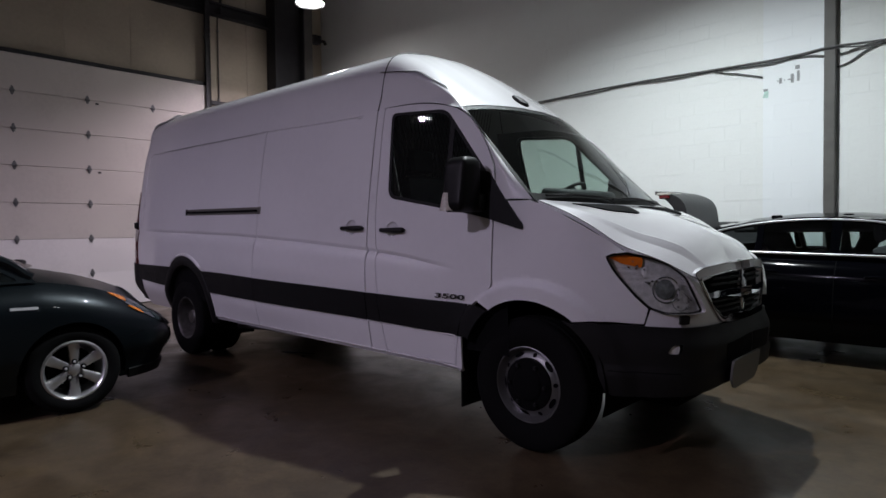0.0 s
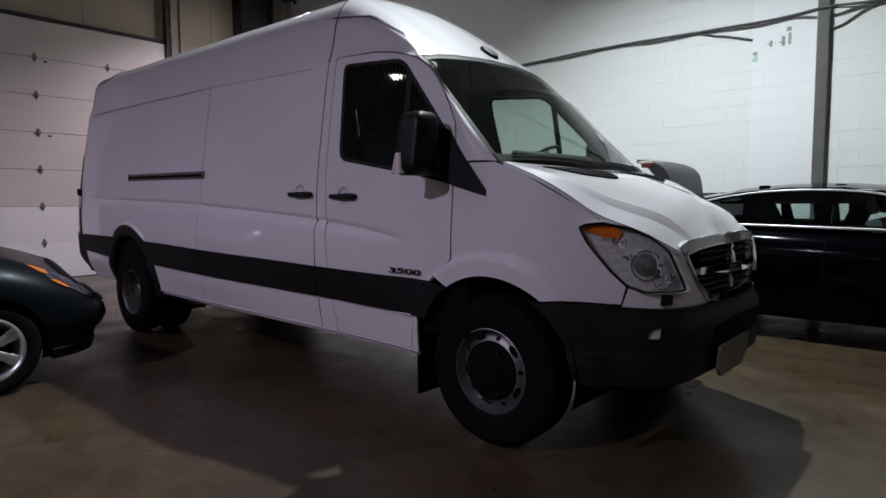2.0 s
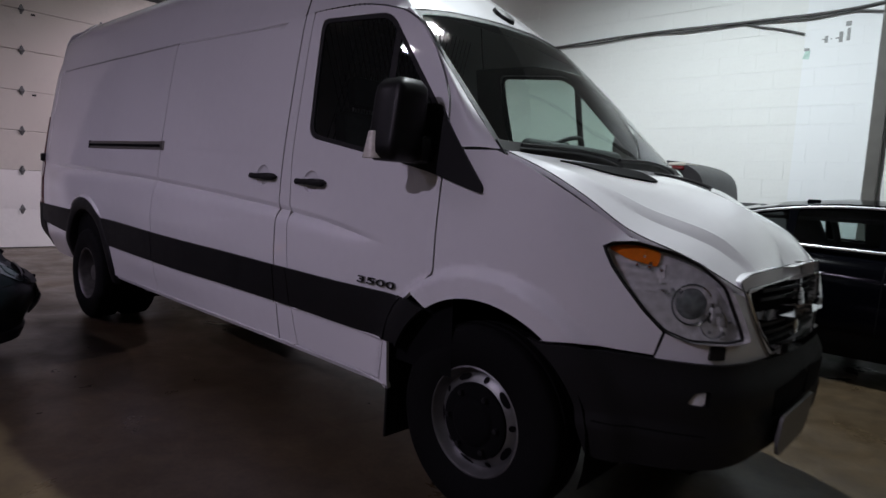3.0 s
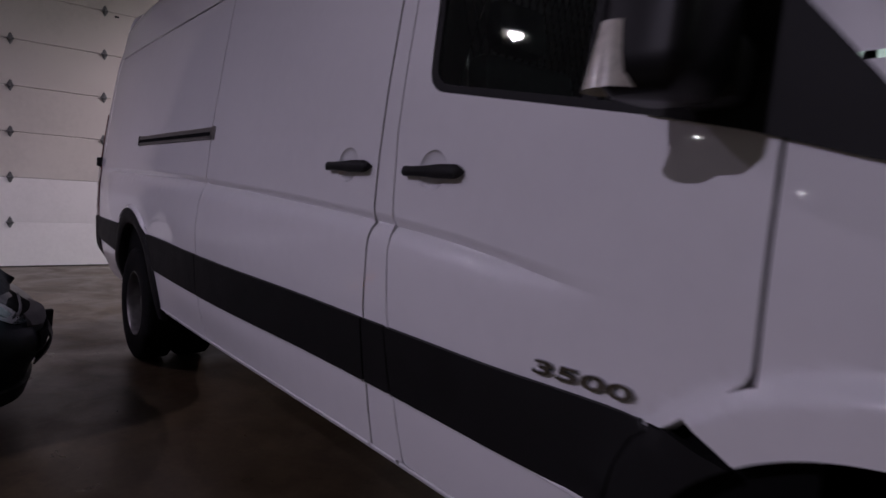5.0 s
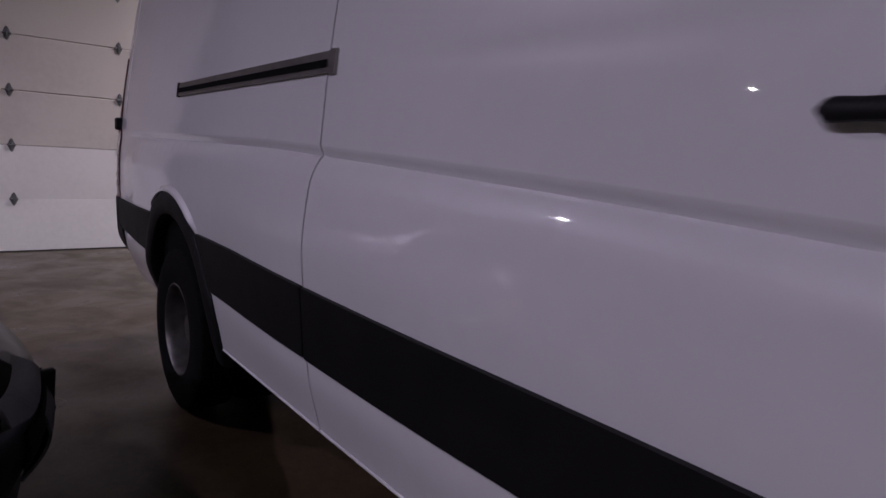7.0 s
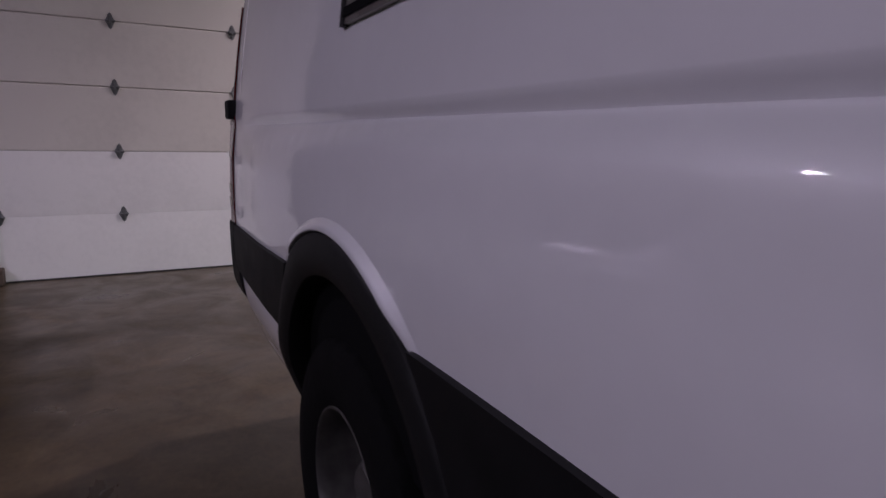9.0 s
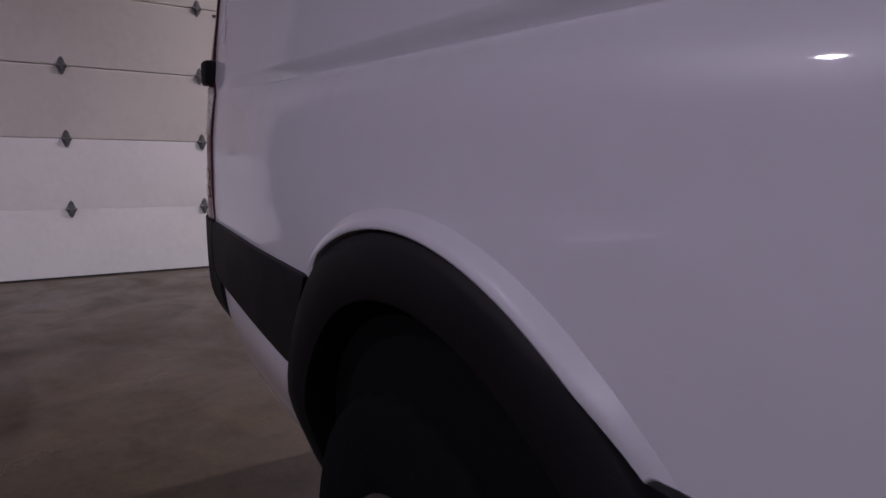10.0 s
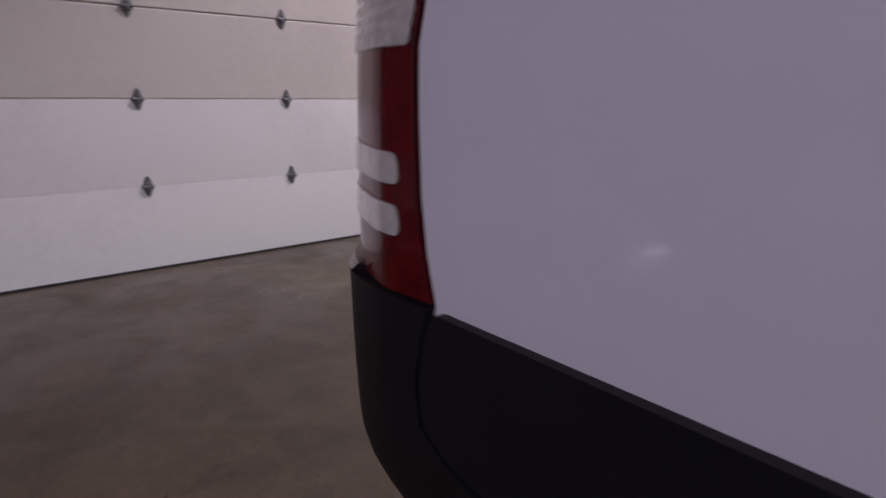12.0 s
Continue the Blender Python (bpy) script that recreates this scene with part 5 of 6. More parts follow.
# ---------------------------------------------------------------- lamps
def high_bay(p, watts, col, beam=144, rb=0.08):
    x, y, z = p
    t = thing("high_bay_lamp", "round metal high-bay lamp glowing white on its drop rod", "lamp", "high-bay lamps", at=p)
    part("shade", lathe([(0.05, 0.38), (0.09, 0.36), (0.12, 0.30), (0.20, 0.16), (0.27, 0.02), (0.275, 0.0), (0.262, 0.005), (0.19, 0.15), (0.10, 0.29)], 40, "z"), M_SHADE, t)
    part("bulb", lathe([(0.0, 0.035), (rb, 0.035), (rb + 0.005, 0.045), (0.0, 0.05)], 32, "z"), M_BULB if watts else M_BULBF, t)
    part("ballast", lathe([(0.0, 0.62), (0.09, 0.62), (0.10, 0.6), (0.10, 0.40), (0.05, 0.37), (0.0, 0.37)], 24, "z"), M_SHADE, t)
    part("rod", tube([(0, 0, 0.6), (0, 0, CZ - z)], 0.012, 8), M_IRON, t)
    if not watts:
        return t
    li = bpy.data.lights.new("lamp_light", "SPOT")
    li.energy, li.color, li.spot_size, li.spot_blend, li.shadow_soft_size = watts, col, radians(beam), 0.6, 0.05
    o = new("lamp_light", li)
    o.location = (x, y, z - 0.02)
    return t


for i, L in enumerate(LAMPS):
    high_bay(*L, rb=0.24 if i == 1 else 0.10 if i == 3 else 0.14)
for p in FAR_LAMPS:
    high_bay(p, 0, None)

# ---------------------------------------------------------------- overhead door and west wall
HINGE_Y = (-2.30, -1.30, -0.205, 0.90, 1.93)
SEC = 0.604
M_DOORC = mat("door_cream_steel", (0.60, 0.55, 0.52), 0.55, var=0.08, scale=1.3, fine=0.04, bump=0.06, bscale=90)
gdoor = thing("door_1", "white sectional overhead garage door, closed, cream above", "garage door", kind="structure")
for k in range(7):
    z0, z1 = k * SEC + (0.014 if k == 0 else 0.0) + (0.0015 if k > 1 else 0.0004), (k + 1) * SEC - (0.0015 if k > 1 else 0.0004)
    bm = grid([[Vector((DX - d, y, z)) for y in np.linspace(-2.36, 1.98, 12)] for z, d in ((z0, 0.05), (z0, 0.006 if k > 1 else 0.001), (z0 + 0.008, 0.0), (z1 - 0.010, 0.0), (z1 - 0.004, 0.004 if k > 1 else 0.0005), (z1, 0.012 if k > 1 else 0.001), (z1, 0.05))])
    bmesh.ops.recalc_face_normals(bm, faces=bm.faces[:])
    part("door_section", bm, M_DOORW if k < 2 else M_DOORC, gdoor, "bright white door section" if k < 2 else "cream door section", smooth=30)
part("door_backing", box(DX - 0.09, DX - 0.05, -2.40, 2.0, 0.0, 4.25), M_DARK, gdoor)
part("bottom_seal", box(DX - 0.06, DX + 0.012, -2.36, 1.98, 0.0, 0.014, 0.003), M_IRON, gdoor, "black rubber bottom seal")
# hinge: diamond plate with a knuckle
hq = [(-0.045, 0.0), (-0.03, 0.022), (-0.016, 0.06), (0.0, 0.078), (0.016, 0.06), (0.03, 0.022), (0.045, 0.0), (0.03, -0.022), (0.016, -0.06), (0.0, -0.078), (-0.016, -0.06), (-0.03, -0.022)]
hb = panel(hq, lambda u, v: Vector((0.004, u, v)), 0.04, 0.04, depth=0.004, ref=(-1, None, None))
merge(hb, move(lathe([(0.0, -0.034), (0.013, -0.034), (0.013, 0.034), (0.0, 0.034)], 10), pose(0.015, 0, 0)))
merge(hb, box(0.004, 0.028, -0.012, 0.012, -0.028, 0.03, 0.004))
for dz in (-0.045, 0.045):
    merge(hb, move(lathe([(0.0, 0.008), (0.007, 0.007), (0.007, 0.0)], 6, "x"), pose(0.004, 0, dz)))
hme = finish(hb, "hinge", M_GALV)
for k in range(1, 7):
    for y in HINGE_Y:
        h = new("hinge", hme)
        h.parent = gdoor
        h.location = (DX, y, k * SEC)
for y, z in ((-0.08, 3.56), (-0.07, 2.355)):
    part("door_mark", box(DX, DX + 0.004, y, y + 0.055, z, z + 0.028, 0.001), M_IRON, gdoor)
tagged(gdoor, kind="structure")
# vertical tracks beside the door, running up the wall
for y, sg in ((2.0, 1), (-2.38, -1)):
    trk = thing("door_track", "dark steel door track with rollers beside the overhead door", "door track", "door tracks")
    bm = box(DX - 0.02, DX + 0.06, y - 0.012, y + 0.012, 0.0, 6.6, 0.003)
    box(DX + 0.035, DX + 0.06, y - 0.07, y + 0.012, 0.0, 6.6, 0.003, bm=bm)
    part("rail", bm, M_IRON, trk)
    part("angle", box(DX - 0.2, DX - 0.02, y - 0.02 + 0.05 * sg, y + 0.02 + 0.05 * sg, 0.0, 6.8, 0.003), M_IRON, trk)
    for k in range(1, 9):
        part("bracket", box(DX - 0.2, DX + 0.03, y + 0.012, y + 0.05, k * 0.75 - 0.03, k * 0.75 + 0.03, 0.003), M_GALV, trk)
    for k in range(1, 8):
        part("roller", move(lathe([(0.0, -0.015), (0.024, -0.015), (0.024, 0.015), (0.0, 0.015)], 14), pose(DX + 0.02, y - 0.03 * sg, k * SEC)), M_GALV, trk)
tagged(part("door_jamb_foot", box(DX - 0.02, DX + 0.16, -2.52, -2.30, 0.0, 0.15, 0.01), M_JAMB), "scuffed brown guard block at the door jamb", "guard block")
# liner sheets above and beside the door
# dark bar laid over the door paints the lintel's shadow
tagged(part("trim", box(-9.95, DX - 0.02, -2.40, 2.02, 4.235, 4.30, 0.004), M_IRON), "dark strip for the lintel's shadow over the door", "trim", kind="structure")
LS = ((-2.42, -1.60), (-1.595, -0.485), (-0.48, 0.60), (0.605, 1.92), (2.11, 2.95), (2.955, 3.6), (3.605, 4.88))
for y0, y1 in LS:
    z0 = 4.30 if y1 < 2.0 else 0.0
    part("liner_sheet", box(-9.95, -9.93, y0, y1, z0, 5.72, 0.003), M_LINER, wall_west)
    part("liner_sheet", box(-9.95, -9.93, y0, y1, 5.95, CZ, 0.003), M_LINER, wall_west)
girt = thing("wall_beam", "dark steel beam running along the wall above the door", "beam")
for z0, z1, d in ((5.70, 5.73, 0.16), (5.93, 5.96, 0.16), (5.73, 5.93, 0.02)):
    part("flange" if d > 0.1 else "web", box(-9.93, -9.93 + d, -6.0, 3.5, z0, z1, 0.002), M_IRON, girt)
part("strut", tube([(-9.86, 2.35, 5.73), (-9.86, 2.35, CZ)], 0.03, 8), M_IRON, girt)
tagged(part("trim", box(-9.93, -9.86, 2.12, 3.45, 3.90, 3.98, 0.004), M_IRON), "dark horizontal wall rail beside the door", "trim", kind="structure")
cond = thing("wall_conduit", "thin grey conduit running up the lined wall", "conduit")
part("pipe", tube([(-9.905, 2.30, 0.0), (-9.905, 2.30, 5.70)], 0.014, 8), M_POST, cond)
for z in (1.2, 2.6, 4.0, 5.4):
    part("clip", box(-9.93, -9.89, 2.275, 2.325, z, z + 0.03, 0.003), M_GALV, cond)
col = thing("steel_column", "dark painted steel column in the corner of the garage", "column")
part("flange", box(-9.9, -9.55, 3.42, 3.45, 0, CZ, 0.003), M_IRON, col)
part("flange", box(-9.9, -9.55, 4.14, 4.17, 0, CZ, 0.003), M_IRON, col)
part("web", box(-9.74, -9.71, 3.45, 4.14, 0, CZ, 0.003), M_IRON, col)
part("plate", box(-9.9, -9.55, 4.172, 4.38, 0, CZ, 0.003), M_POST, col)
jb = thing("junction_box", "small dark electrical box on the steel column", "box")
part("case", box(-9.68, -9.50, 4.384, 4.60, 5.56, 5.74, 0.012), M_IRON, jb)
part("cover", box(-9.502, -9.485, 4.41, 4.575, 5.585, 5.715, 0.006), M_IRON, jb)
part("gland", tube([(-9.59, 4.60, 5.66), (-9.59, 4.72, 5.66), (-9.59, 4.77, 5.60)], 0.035, 8), M_IRON, jb)

# ---------------------------------------------------------------- north wall fittings
post = thing("wall_post", "grey painted steel post standing against the block wall", "post")
part("shaft", box(0.365, 0.485, WY - 0.10, WY, 0.012, CZ, 0.006), M_POST, post)
part("foot_plate", box(0.30, 0.55, WY - 0.16, WY, 0.0, 0.012, 0.002), M_POST, post)
cab = thing("wall_cable", "dark cables strung along the white block wall", "cable")
random.seed(4)
pts = [(x, WY - 0.03 - (0.085 if 0.3 < x < 0.55 else 0.0), 3.41 + 0.012 * math.sin(x * 2.1) - 0.02 * math.sin(x * 0.7) + 0.01 * random.random()) for x in np.arange(-9.0, 6.0, 0.35)]
part("main_cable", tube(smooth(pts, 3), 0.014, 6), M_CABLE, cab)
part("main_cable", tube(smooth([(x, y + 0.012, z - 0.026 + 0.012 * math.sin(x * 5)) for x, y, z in pts], 3), 0.009, 6), M_CABLE, cab)
part("branch_cable", tube(smooth([(-0.95, WY - 0.02, 3.40), (-0.78, WY - 0.015, 3.345), (-0.6, WY - 0.015, 3.30), (-0.34, WY - 0.012, 3.215)], 4), 0.010, 6), M_CABLE, cab)
part("branch_cable", tube(smooth([(0.49, WY - 0.012, 3.19), (0.62, WY - 0.015, 3.23), (0.8, WY - 0.02, 3.34), (0.95, WY - 0.02, 3.39)], 4), 0.010, 6), M_CABLE, cab)
mk = thing("wall_marking", "small dark unreadable marks on the painted wall", "marking")
bars([0.05, 0.012, 0.05], 0.012, 0.03, M_MARK, "mark", mk, pose(-0.17, WY - 0.004, 3.13))
for x, z, w, h in ((-0.145, 3.10, 0.03, 0.07), (-0.015, 3.09, 0.035, 0.11), (0.055, 3.10, 0.03, 0.13), (0.035, 3.25, 0.05, 0.05), (-0.33, 3.03, 0.05, 0.03)):
    part("mark", box(x, x + w, WY - 0.004, WY + 0.004, z, z + h), M_MARK, mk)
tp = thing("tape_scrap", "torn pale green tape on the wall", "tape")
part("strip", panel([(-0.34, 2.95), (-0.28, 2.94), (-0.27, 3.0), (-0.28, 3.06), (-0.315, 3.06), (-0.325, 3.0)], lambda u, v: Vector((u, WY - 0.003, v)), 0.05, 0.05, depth=0.002, ref=(None, 9, None)), M_TAPE, tp)

# ---------------------------------------------------------------- parked cars


def car(name, label, paint, plan, zs, zb, arches, green, at, turn, wheel, lower=None, rim_kind="alloy", crown=0.05, hood_to=-0.5, tail_from=None, windows=(), roof=(), belt=0.0, incl=0.42, extra_lean=0.14):
    """A saloon: wrapped lower skin with arches, bonnet, deck, greenhouse with glass, and wheels."""
    c = thing(name, label, "car", "parked cars", at=at, turn=turn)

    def lean(x, z):
        top = interp(zs, x)
        t = max(0.0, min(1.0, (z - (top - 0.24)) / 0.24))
        b = max(0.0, 0.42 - z) * 0.35
        return extra_lean * t ** 2.6 + b + 0.02 * math.sin(max(0.0, min(1.0, (z - 0.3) / (top - 0.3))) * math.pi) * -1
    Ws = {sd: Wrap(plan, lean, sd) for sd in (-1, 1)}
    w = Ws[-1]
    end = w.l[-1]
    xr, xn = plan[0][0], plan[-1][0]
    xs = list(np.linspace(xr + 0.12, xn - 0.10, 40))
    for sd, sf in Ws.items():
        up = [(w.s(x), interp(zs, x)) for x in xs]
        up = [(0.0, interp(zs, xr))] + up + [(end, interp(zs, xn))]
        lo = [(end, zb + 0.06)]
        for ax, ar in sorted(arches, reverse=True):
            lo += [(w.s(x), z) for x, z in arc((ax, wheel), ar, 0 if True else 0, 180, 20) if z > zb]
            lo[-21:-21] = [(w.s(ax + ar), zb)]
            lo.append((w.s(ax - ar), zb))
        lo += [(0.0, zb + 0.08)]
        body = part("body_side", panel(up + lo, sf, 0.05, 0.03, ref=(None, 0, 0.4)), paint, c)
        # door seams, sill strip
        for x in green.get("seams", ()):
            part("door_seam", panel([(w.s(x), zb + 0.12), (w.s(x) + 0.006, zb + 0.12), (w.s(x + 0.02) + 0.006, interp(zs, x) - 0.02), (w.s(x + 0.02), interp(zs, x) - 0.02)], lambda s, z: sf(s, z, 0.0015), 0.02, 0.05, depth=0.0, ref=(None, 0, 0.4)), M_DARK, body)
        for x in green.get("handles", ()):
            p = sf(w.s(x), interp(zs, x) - 0.16)
            part("door_handle", box(p.x - 0.09, p.x + 0.09, p.y - 0.02, p.y + 0.02, p.z - 0.014, p.z + 0.014, 0.008, 2), green.get("handle_mat", paint), body)
        for ax, ar in arches:
            rows = [[Vector((ax + ar * 1.0 * math.cos(a), sd * y, wheel + ar * math.sin(a))) for a in np.linspace(-0.2, math.pi + 0.2, 18)] for y in (0.83, 0.40)]
            rows.append([Vector((ax, sd * 0.40, wheel)) for _ in range(18)])
            part("wheel_housing", grid(rows), M_DARK, c)
    part("underbody", box(xr + 0.3, xn - 0.3, -0.6, 0.6, zb + 0.02, zb + 0.2, 0.02), M_DARK, c)
    # bonnet and deck
    for nm, x0, x1, xc0 in (("bonnet", hood_to, xn, green.get("hood_c", hood_to)), ("boot_deck", xr, tail_from, None)):
        if x1 is None:
            continue
        rows = []
        s0, s1 = (w.s(x0), end) if nm == "bonnet" else (0.0, w.s(x1))
        for f in np.linspace(0, 1, 22):
            s = s0 + (s1 - s0) * f
            (x, y), _ = w.base(s)
            z = interp(zs, x)
            e = Ws[-1](s, z)
            cx = (xc0 + (xn - 0.02 - 0.68 * extra_lean - xc0) * f) if nm == "bonnet" else (xr + 0.02 + (x1 - xr) * f)
            cz = interp(zs, min(cx, xn)) + crown * (1 - (0.95 * sstep(0.84, 1.0, f) if nm == "bonnet" else 0))
            r = []
            for v in np.linspace(-1, 1, 21):
                t = abs(v)
                px = cx + (e.x - cx) * t ** 2
                r.append(Vector((px, (e.y if v < 0 else -e.y) * t, e.z + (cz - e.z) * (1 - t ** 2.2))))
            rows.append(r)
        bm = grid(rows)
        bmesh.ops.recalc_face_normals(bm, faces=bm.faces[:])
        if sum(f.normal.z for f in bm.faces) < 0:
            bmesh.ops.reverse_faces(bm, faces=bm.faces[:])
        if not (nm == "boot_deck" and green.get("open_boot")):
            part(nm, bm, paint, c, smooth=60)
        else:
            bm.free()
    # greenhouse
    bz = belt

    def gs(sd, x, z, out=0.0):
        (px, y), _ = w.base(w.s(x))
        yy = abs(y) - green["inset"] - incl * (z - bz) + out
        return Vector((x, sd * yy, z))
    outline = green["outline"]
    for sd in (-1, 1):
        holes = [rounded(h, 0.03, 3) for h in windows]
        fr = part("window_frame", panel(outline, lambda u, v: gs(sd, u, v), 0.06, 0.04, holes=holes, depth=0.02, ref=(None, 0, 0.6)), green.get("frame_mat", paint), c)
        for h in holes:
            g = part("side_glass", panel(h, lambda u, v: gs(sd, u, v, -0.008), 0.1, 0.08, depth=0.0, ref=(None, 0, 0.6)), green.get("glass", M_GLASS), c, "dark side glass")
            g.visible_shadow = False
        if green.get("chrome"):
            ch = [gs(sd, x, z, 0.004) for x, z in green["chrome"]]
            part("chrome_trim", tube(ch, 0.011, 6), M_TRIM, c, "chrome window trim")
            ch = [gs(sd, x, z, 0.006) for x, z in green["chrome_low"]]
            part("chrome_trim", tube(ch, 0.012, 6), M_TRIM, c, "chrome window trim")
    # roof sheet across, then the screens
    rf = [(x, z) for x, z in roof]
    rows = []
    for x, z in rf:
        e = gs(-1, x, z)
        rows.append([Vector((x, e.y * -v, z + 0.05 * (1 - abs(v) ** 2.5))) for v in np.linspace(-1, 1, 15)])
    bm = grid(rows)
    bmesh.ops.recalc_face_normals(bm, faces=bm.faces[:])
    if sum(f.normal.z for f in bm.faces) < 0:
        bmesh.ops.reverse_faces(bm, faces=bm.faces[:])
    part("roof", bm, paint, c, smooth=50)
    for nm, (x0, z0), (x1, z1) in (("windscreen", green["ws"][0], green["ws"][1]), ("rear_screen", green["rs"][0], green["rs"][1])):
        rows = []
        for f in np.linspace(0, 1, 8):
            x, z = x0 + (x1 - x0) * f, z0 + (z1 - z0) * f + 0.02 * math.sin(math.pi * f)
            e = gs(-1, x, z)
            sgn = 1 if nm == "windscreen" else -1
            rows.append([Vector((x + sgn * (1 - f) * 0.22 * (1 - v * v), e.y * -v * 0.985, z + 0.05 * (1 - abs(v) ** 2.5) * (0.4 + 0.6 * f))) for v in np.linspace(-1, 1, 15)])
        g = part(nm, grid(rows), M_WSCAR, c)
        g.visible_shadow = False
    part("cabin_floor", box(xr + 0.7, 0.1, -0.7, 0.7, zb + 0.12, zb + 0.2), M_INT, c)
    for x, y in green.get("seats", ()):
        part("seat_back", move(box(-0.07, 0.07, -0.25, 0.25, 0, 0.6, 0.05, 2), pose(x, y, 0.5, 0, -14, 0)), M_CLOTH, c)
        part("headrest", move(box(-0.04, 0.04, -0.12, 0.12, 0, 0.17, 0.04, 2), pose(x - 0.16, y, 1.12, 0, -8, 0)), M_CLOTH, c)
    # wheels
    for ax, _ in arches:
        for sd in (-1, 1):
            wh = new("wheel")
            wh.parent = c
            part("tyre", lathe(tyre_profile(wheel, 0.19, wheel - 0.095), 56), M_RUBBER, wh, "black road tyre")
            rr = wheel - 0.10
            part("rim", lathe([(rr + 0.004, 0.085), (rr - 0.008, 0.089), (rr - 0.018, 0.08), (rr - 0.028, 0.05), (rr - 0.05, -0.05), (0.02, -0.06)], 48), M_ALLOY, wh, "silver alloy rim")
            part("brake_drum", lathe([(rr - 0.055, -0.045), (rr - 0.06, 0.0), (0.05, 0.005), (0.0, 0.005)], 32), M_DARK, wh)
            nsp = 6
            for k in range(nsp):
                rows = []
                for q, hw, yy in ((0.03, 0.024, 0.062), (0.07, 0.026, 0.070), (0.12, 0.030, 0.073), (rr - 0.03, 0.038, 0.070), (rr - 0.012, 0.044, 0.078)):
                    rows.append([Vector((q, yy - 0.03, -hw)), Vector((q, yy - 0.004, -hw)), Vector((q, yy, -hw + 0.006)), Vector((q, yy, hw - 0.006)), Vector((q, yy - 0.004, hw)), Vector((q, yy - 0.03, hw))])
                sp = grid(rows)
                bmesh.ops.recalc_face_normals(sp, faces=sp.faces[:])
                part("spoke", move(sp, Matrix.Rotation(2 * math.pi * k / nsp + 0.52, 4, "Y")), M_ALLOY, wh)
            part("centre_cap", lathe([(0.045, 0.05), (0.044, 0.07), (0.03, 0.078), (0.0, 0.079)], 24), M_ALLOY, wh)
            for k in range(5):
                a = 2 * math.pi * k / 5 + 0.3
                part("nut_recess", move(lathe([(0.0, 0.004), (0.019, 0.004), (0.020, -0.01)], 12), pose(0.060 * math.cos(a), 0.074, 0.060 * math.sin(a))), M_DARK, wh)
                part("wheel_nut", move(lathe([(0.0, 0.014), (0.009, 0.013), (0.011, 0.003)], 6), pose(0.060 * math.cos(a), 0.074, 0.060 * math.sin(a))), M_TRIM, wh)
            wh.matrix_basis = pose(ax, sd * green["track"], wheel, 0, 0, 0 if sd > 0 else 180)
    return c, Ws


M_TORN = mat("torn_pale_plastic", (0.075, 0.073, 0.076), 0.6, var=0.3, scale=14, bump=0.3, bscale=60)
M_LID = mat("lid_dark_grey", (0.022, 0.022, 0.024), 0.45, var=0.2, scale=8)
M_DUSK = mat("dusky_reflector", (0.045, 0.06, 0.068), 0.3, coat=0.3, var=0.4, scale=24)
M_LAMPD = mat("dusky_lamp", (0.022, 0.032, 0.037), 0.15, coat=1, var=0.5, scale=18)
M_ALLOY = mat("alloy_silver", (0.55, 0.55, 0.56), 0.3, metal=0.8, var=0.12, scale=18)
# grey-green hatchback nosing in beside the van
PR_PLAN = [(-3.58, 0.0), (-3.55, -0.5), (-3.42, -0.76), (-3.0, -0.83), (-2.0, -0.858), (-0.6, -0.862), (0.0, -0.86), (0.25, -0.845), (0.45, -0.80), (0.62, -0.715), (0.74, -0.60), (0.81, -0.44), (0.845, -0.2), (0.855, 0.0)]
PR_ZS = [(-3.6, 0.95), (-2.5, 1.02), (-1.2, 0.965), (-0.62, 0.955), (-0.44, 0.955), (-0.2, 0.952), (0.0, 0.92), (0.21, 0.872), (0.4, 0.81), (0.55, 0.748), (0.68, 0.690), (0.78, 0.650), (0.86, 0.640)]
prius, PW = car("parked_hatchback", "dark grey-green hatchback with damaged front bumper, parked nose-in", M_GREEN, PR_PLAN, PR_ZS, 0.19, [(0.0, 0.345), (-2.70, 0.345)],
                dict(inset=0.12, outline=[(-0.20, 0.95), (-0.24, 1.0), (-0.42, 1.14), (-0.90, 1.31), (-1.45, 1.40), (-2.1, 1.40), (-2.9, 1.25), (-3.25, 1.02), (-1.6, 0.93)], seams=(-0.47, -1.45), handles=(-1.28,), ws=[(-0.30, 1.03), (-1.30, 1.39)], rs=[(-3.45, 1.05), (-2.5, 1.38)],
                     seats=((-1.55, 0.36), (-1.55, -0.36)), track=0.762, hood_c=-0.32),
                (-3.69, -2.43, 0), 90, 0.31, hood_to=-0.40, tail_from=None, windows=[[(-0.30, 0.965), (-0.46, 1.075), (-0.90, 1.25), (-1.12, 1.30), (-1.50, 1.355), (-1.62, 1.355), (-1.62, 0.97)], [(-1.70, 0.98), (-1.70, 1.355), (-2.1, 1.355), (-2.55, 1.27), (-2.62, 1.04)]],
                roof=[(-1.30, 1.39), (-1.6, 1.41), (-2.1, 1.405), (-2.5, 1.38)], belt=1.0, incl=0.40, crown=0.085)
w = PW[-1]
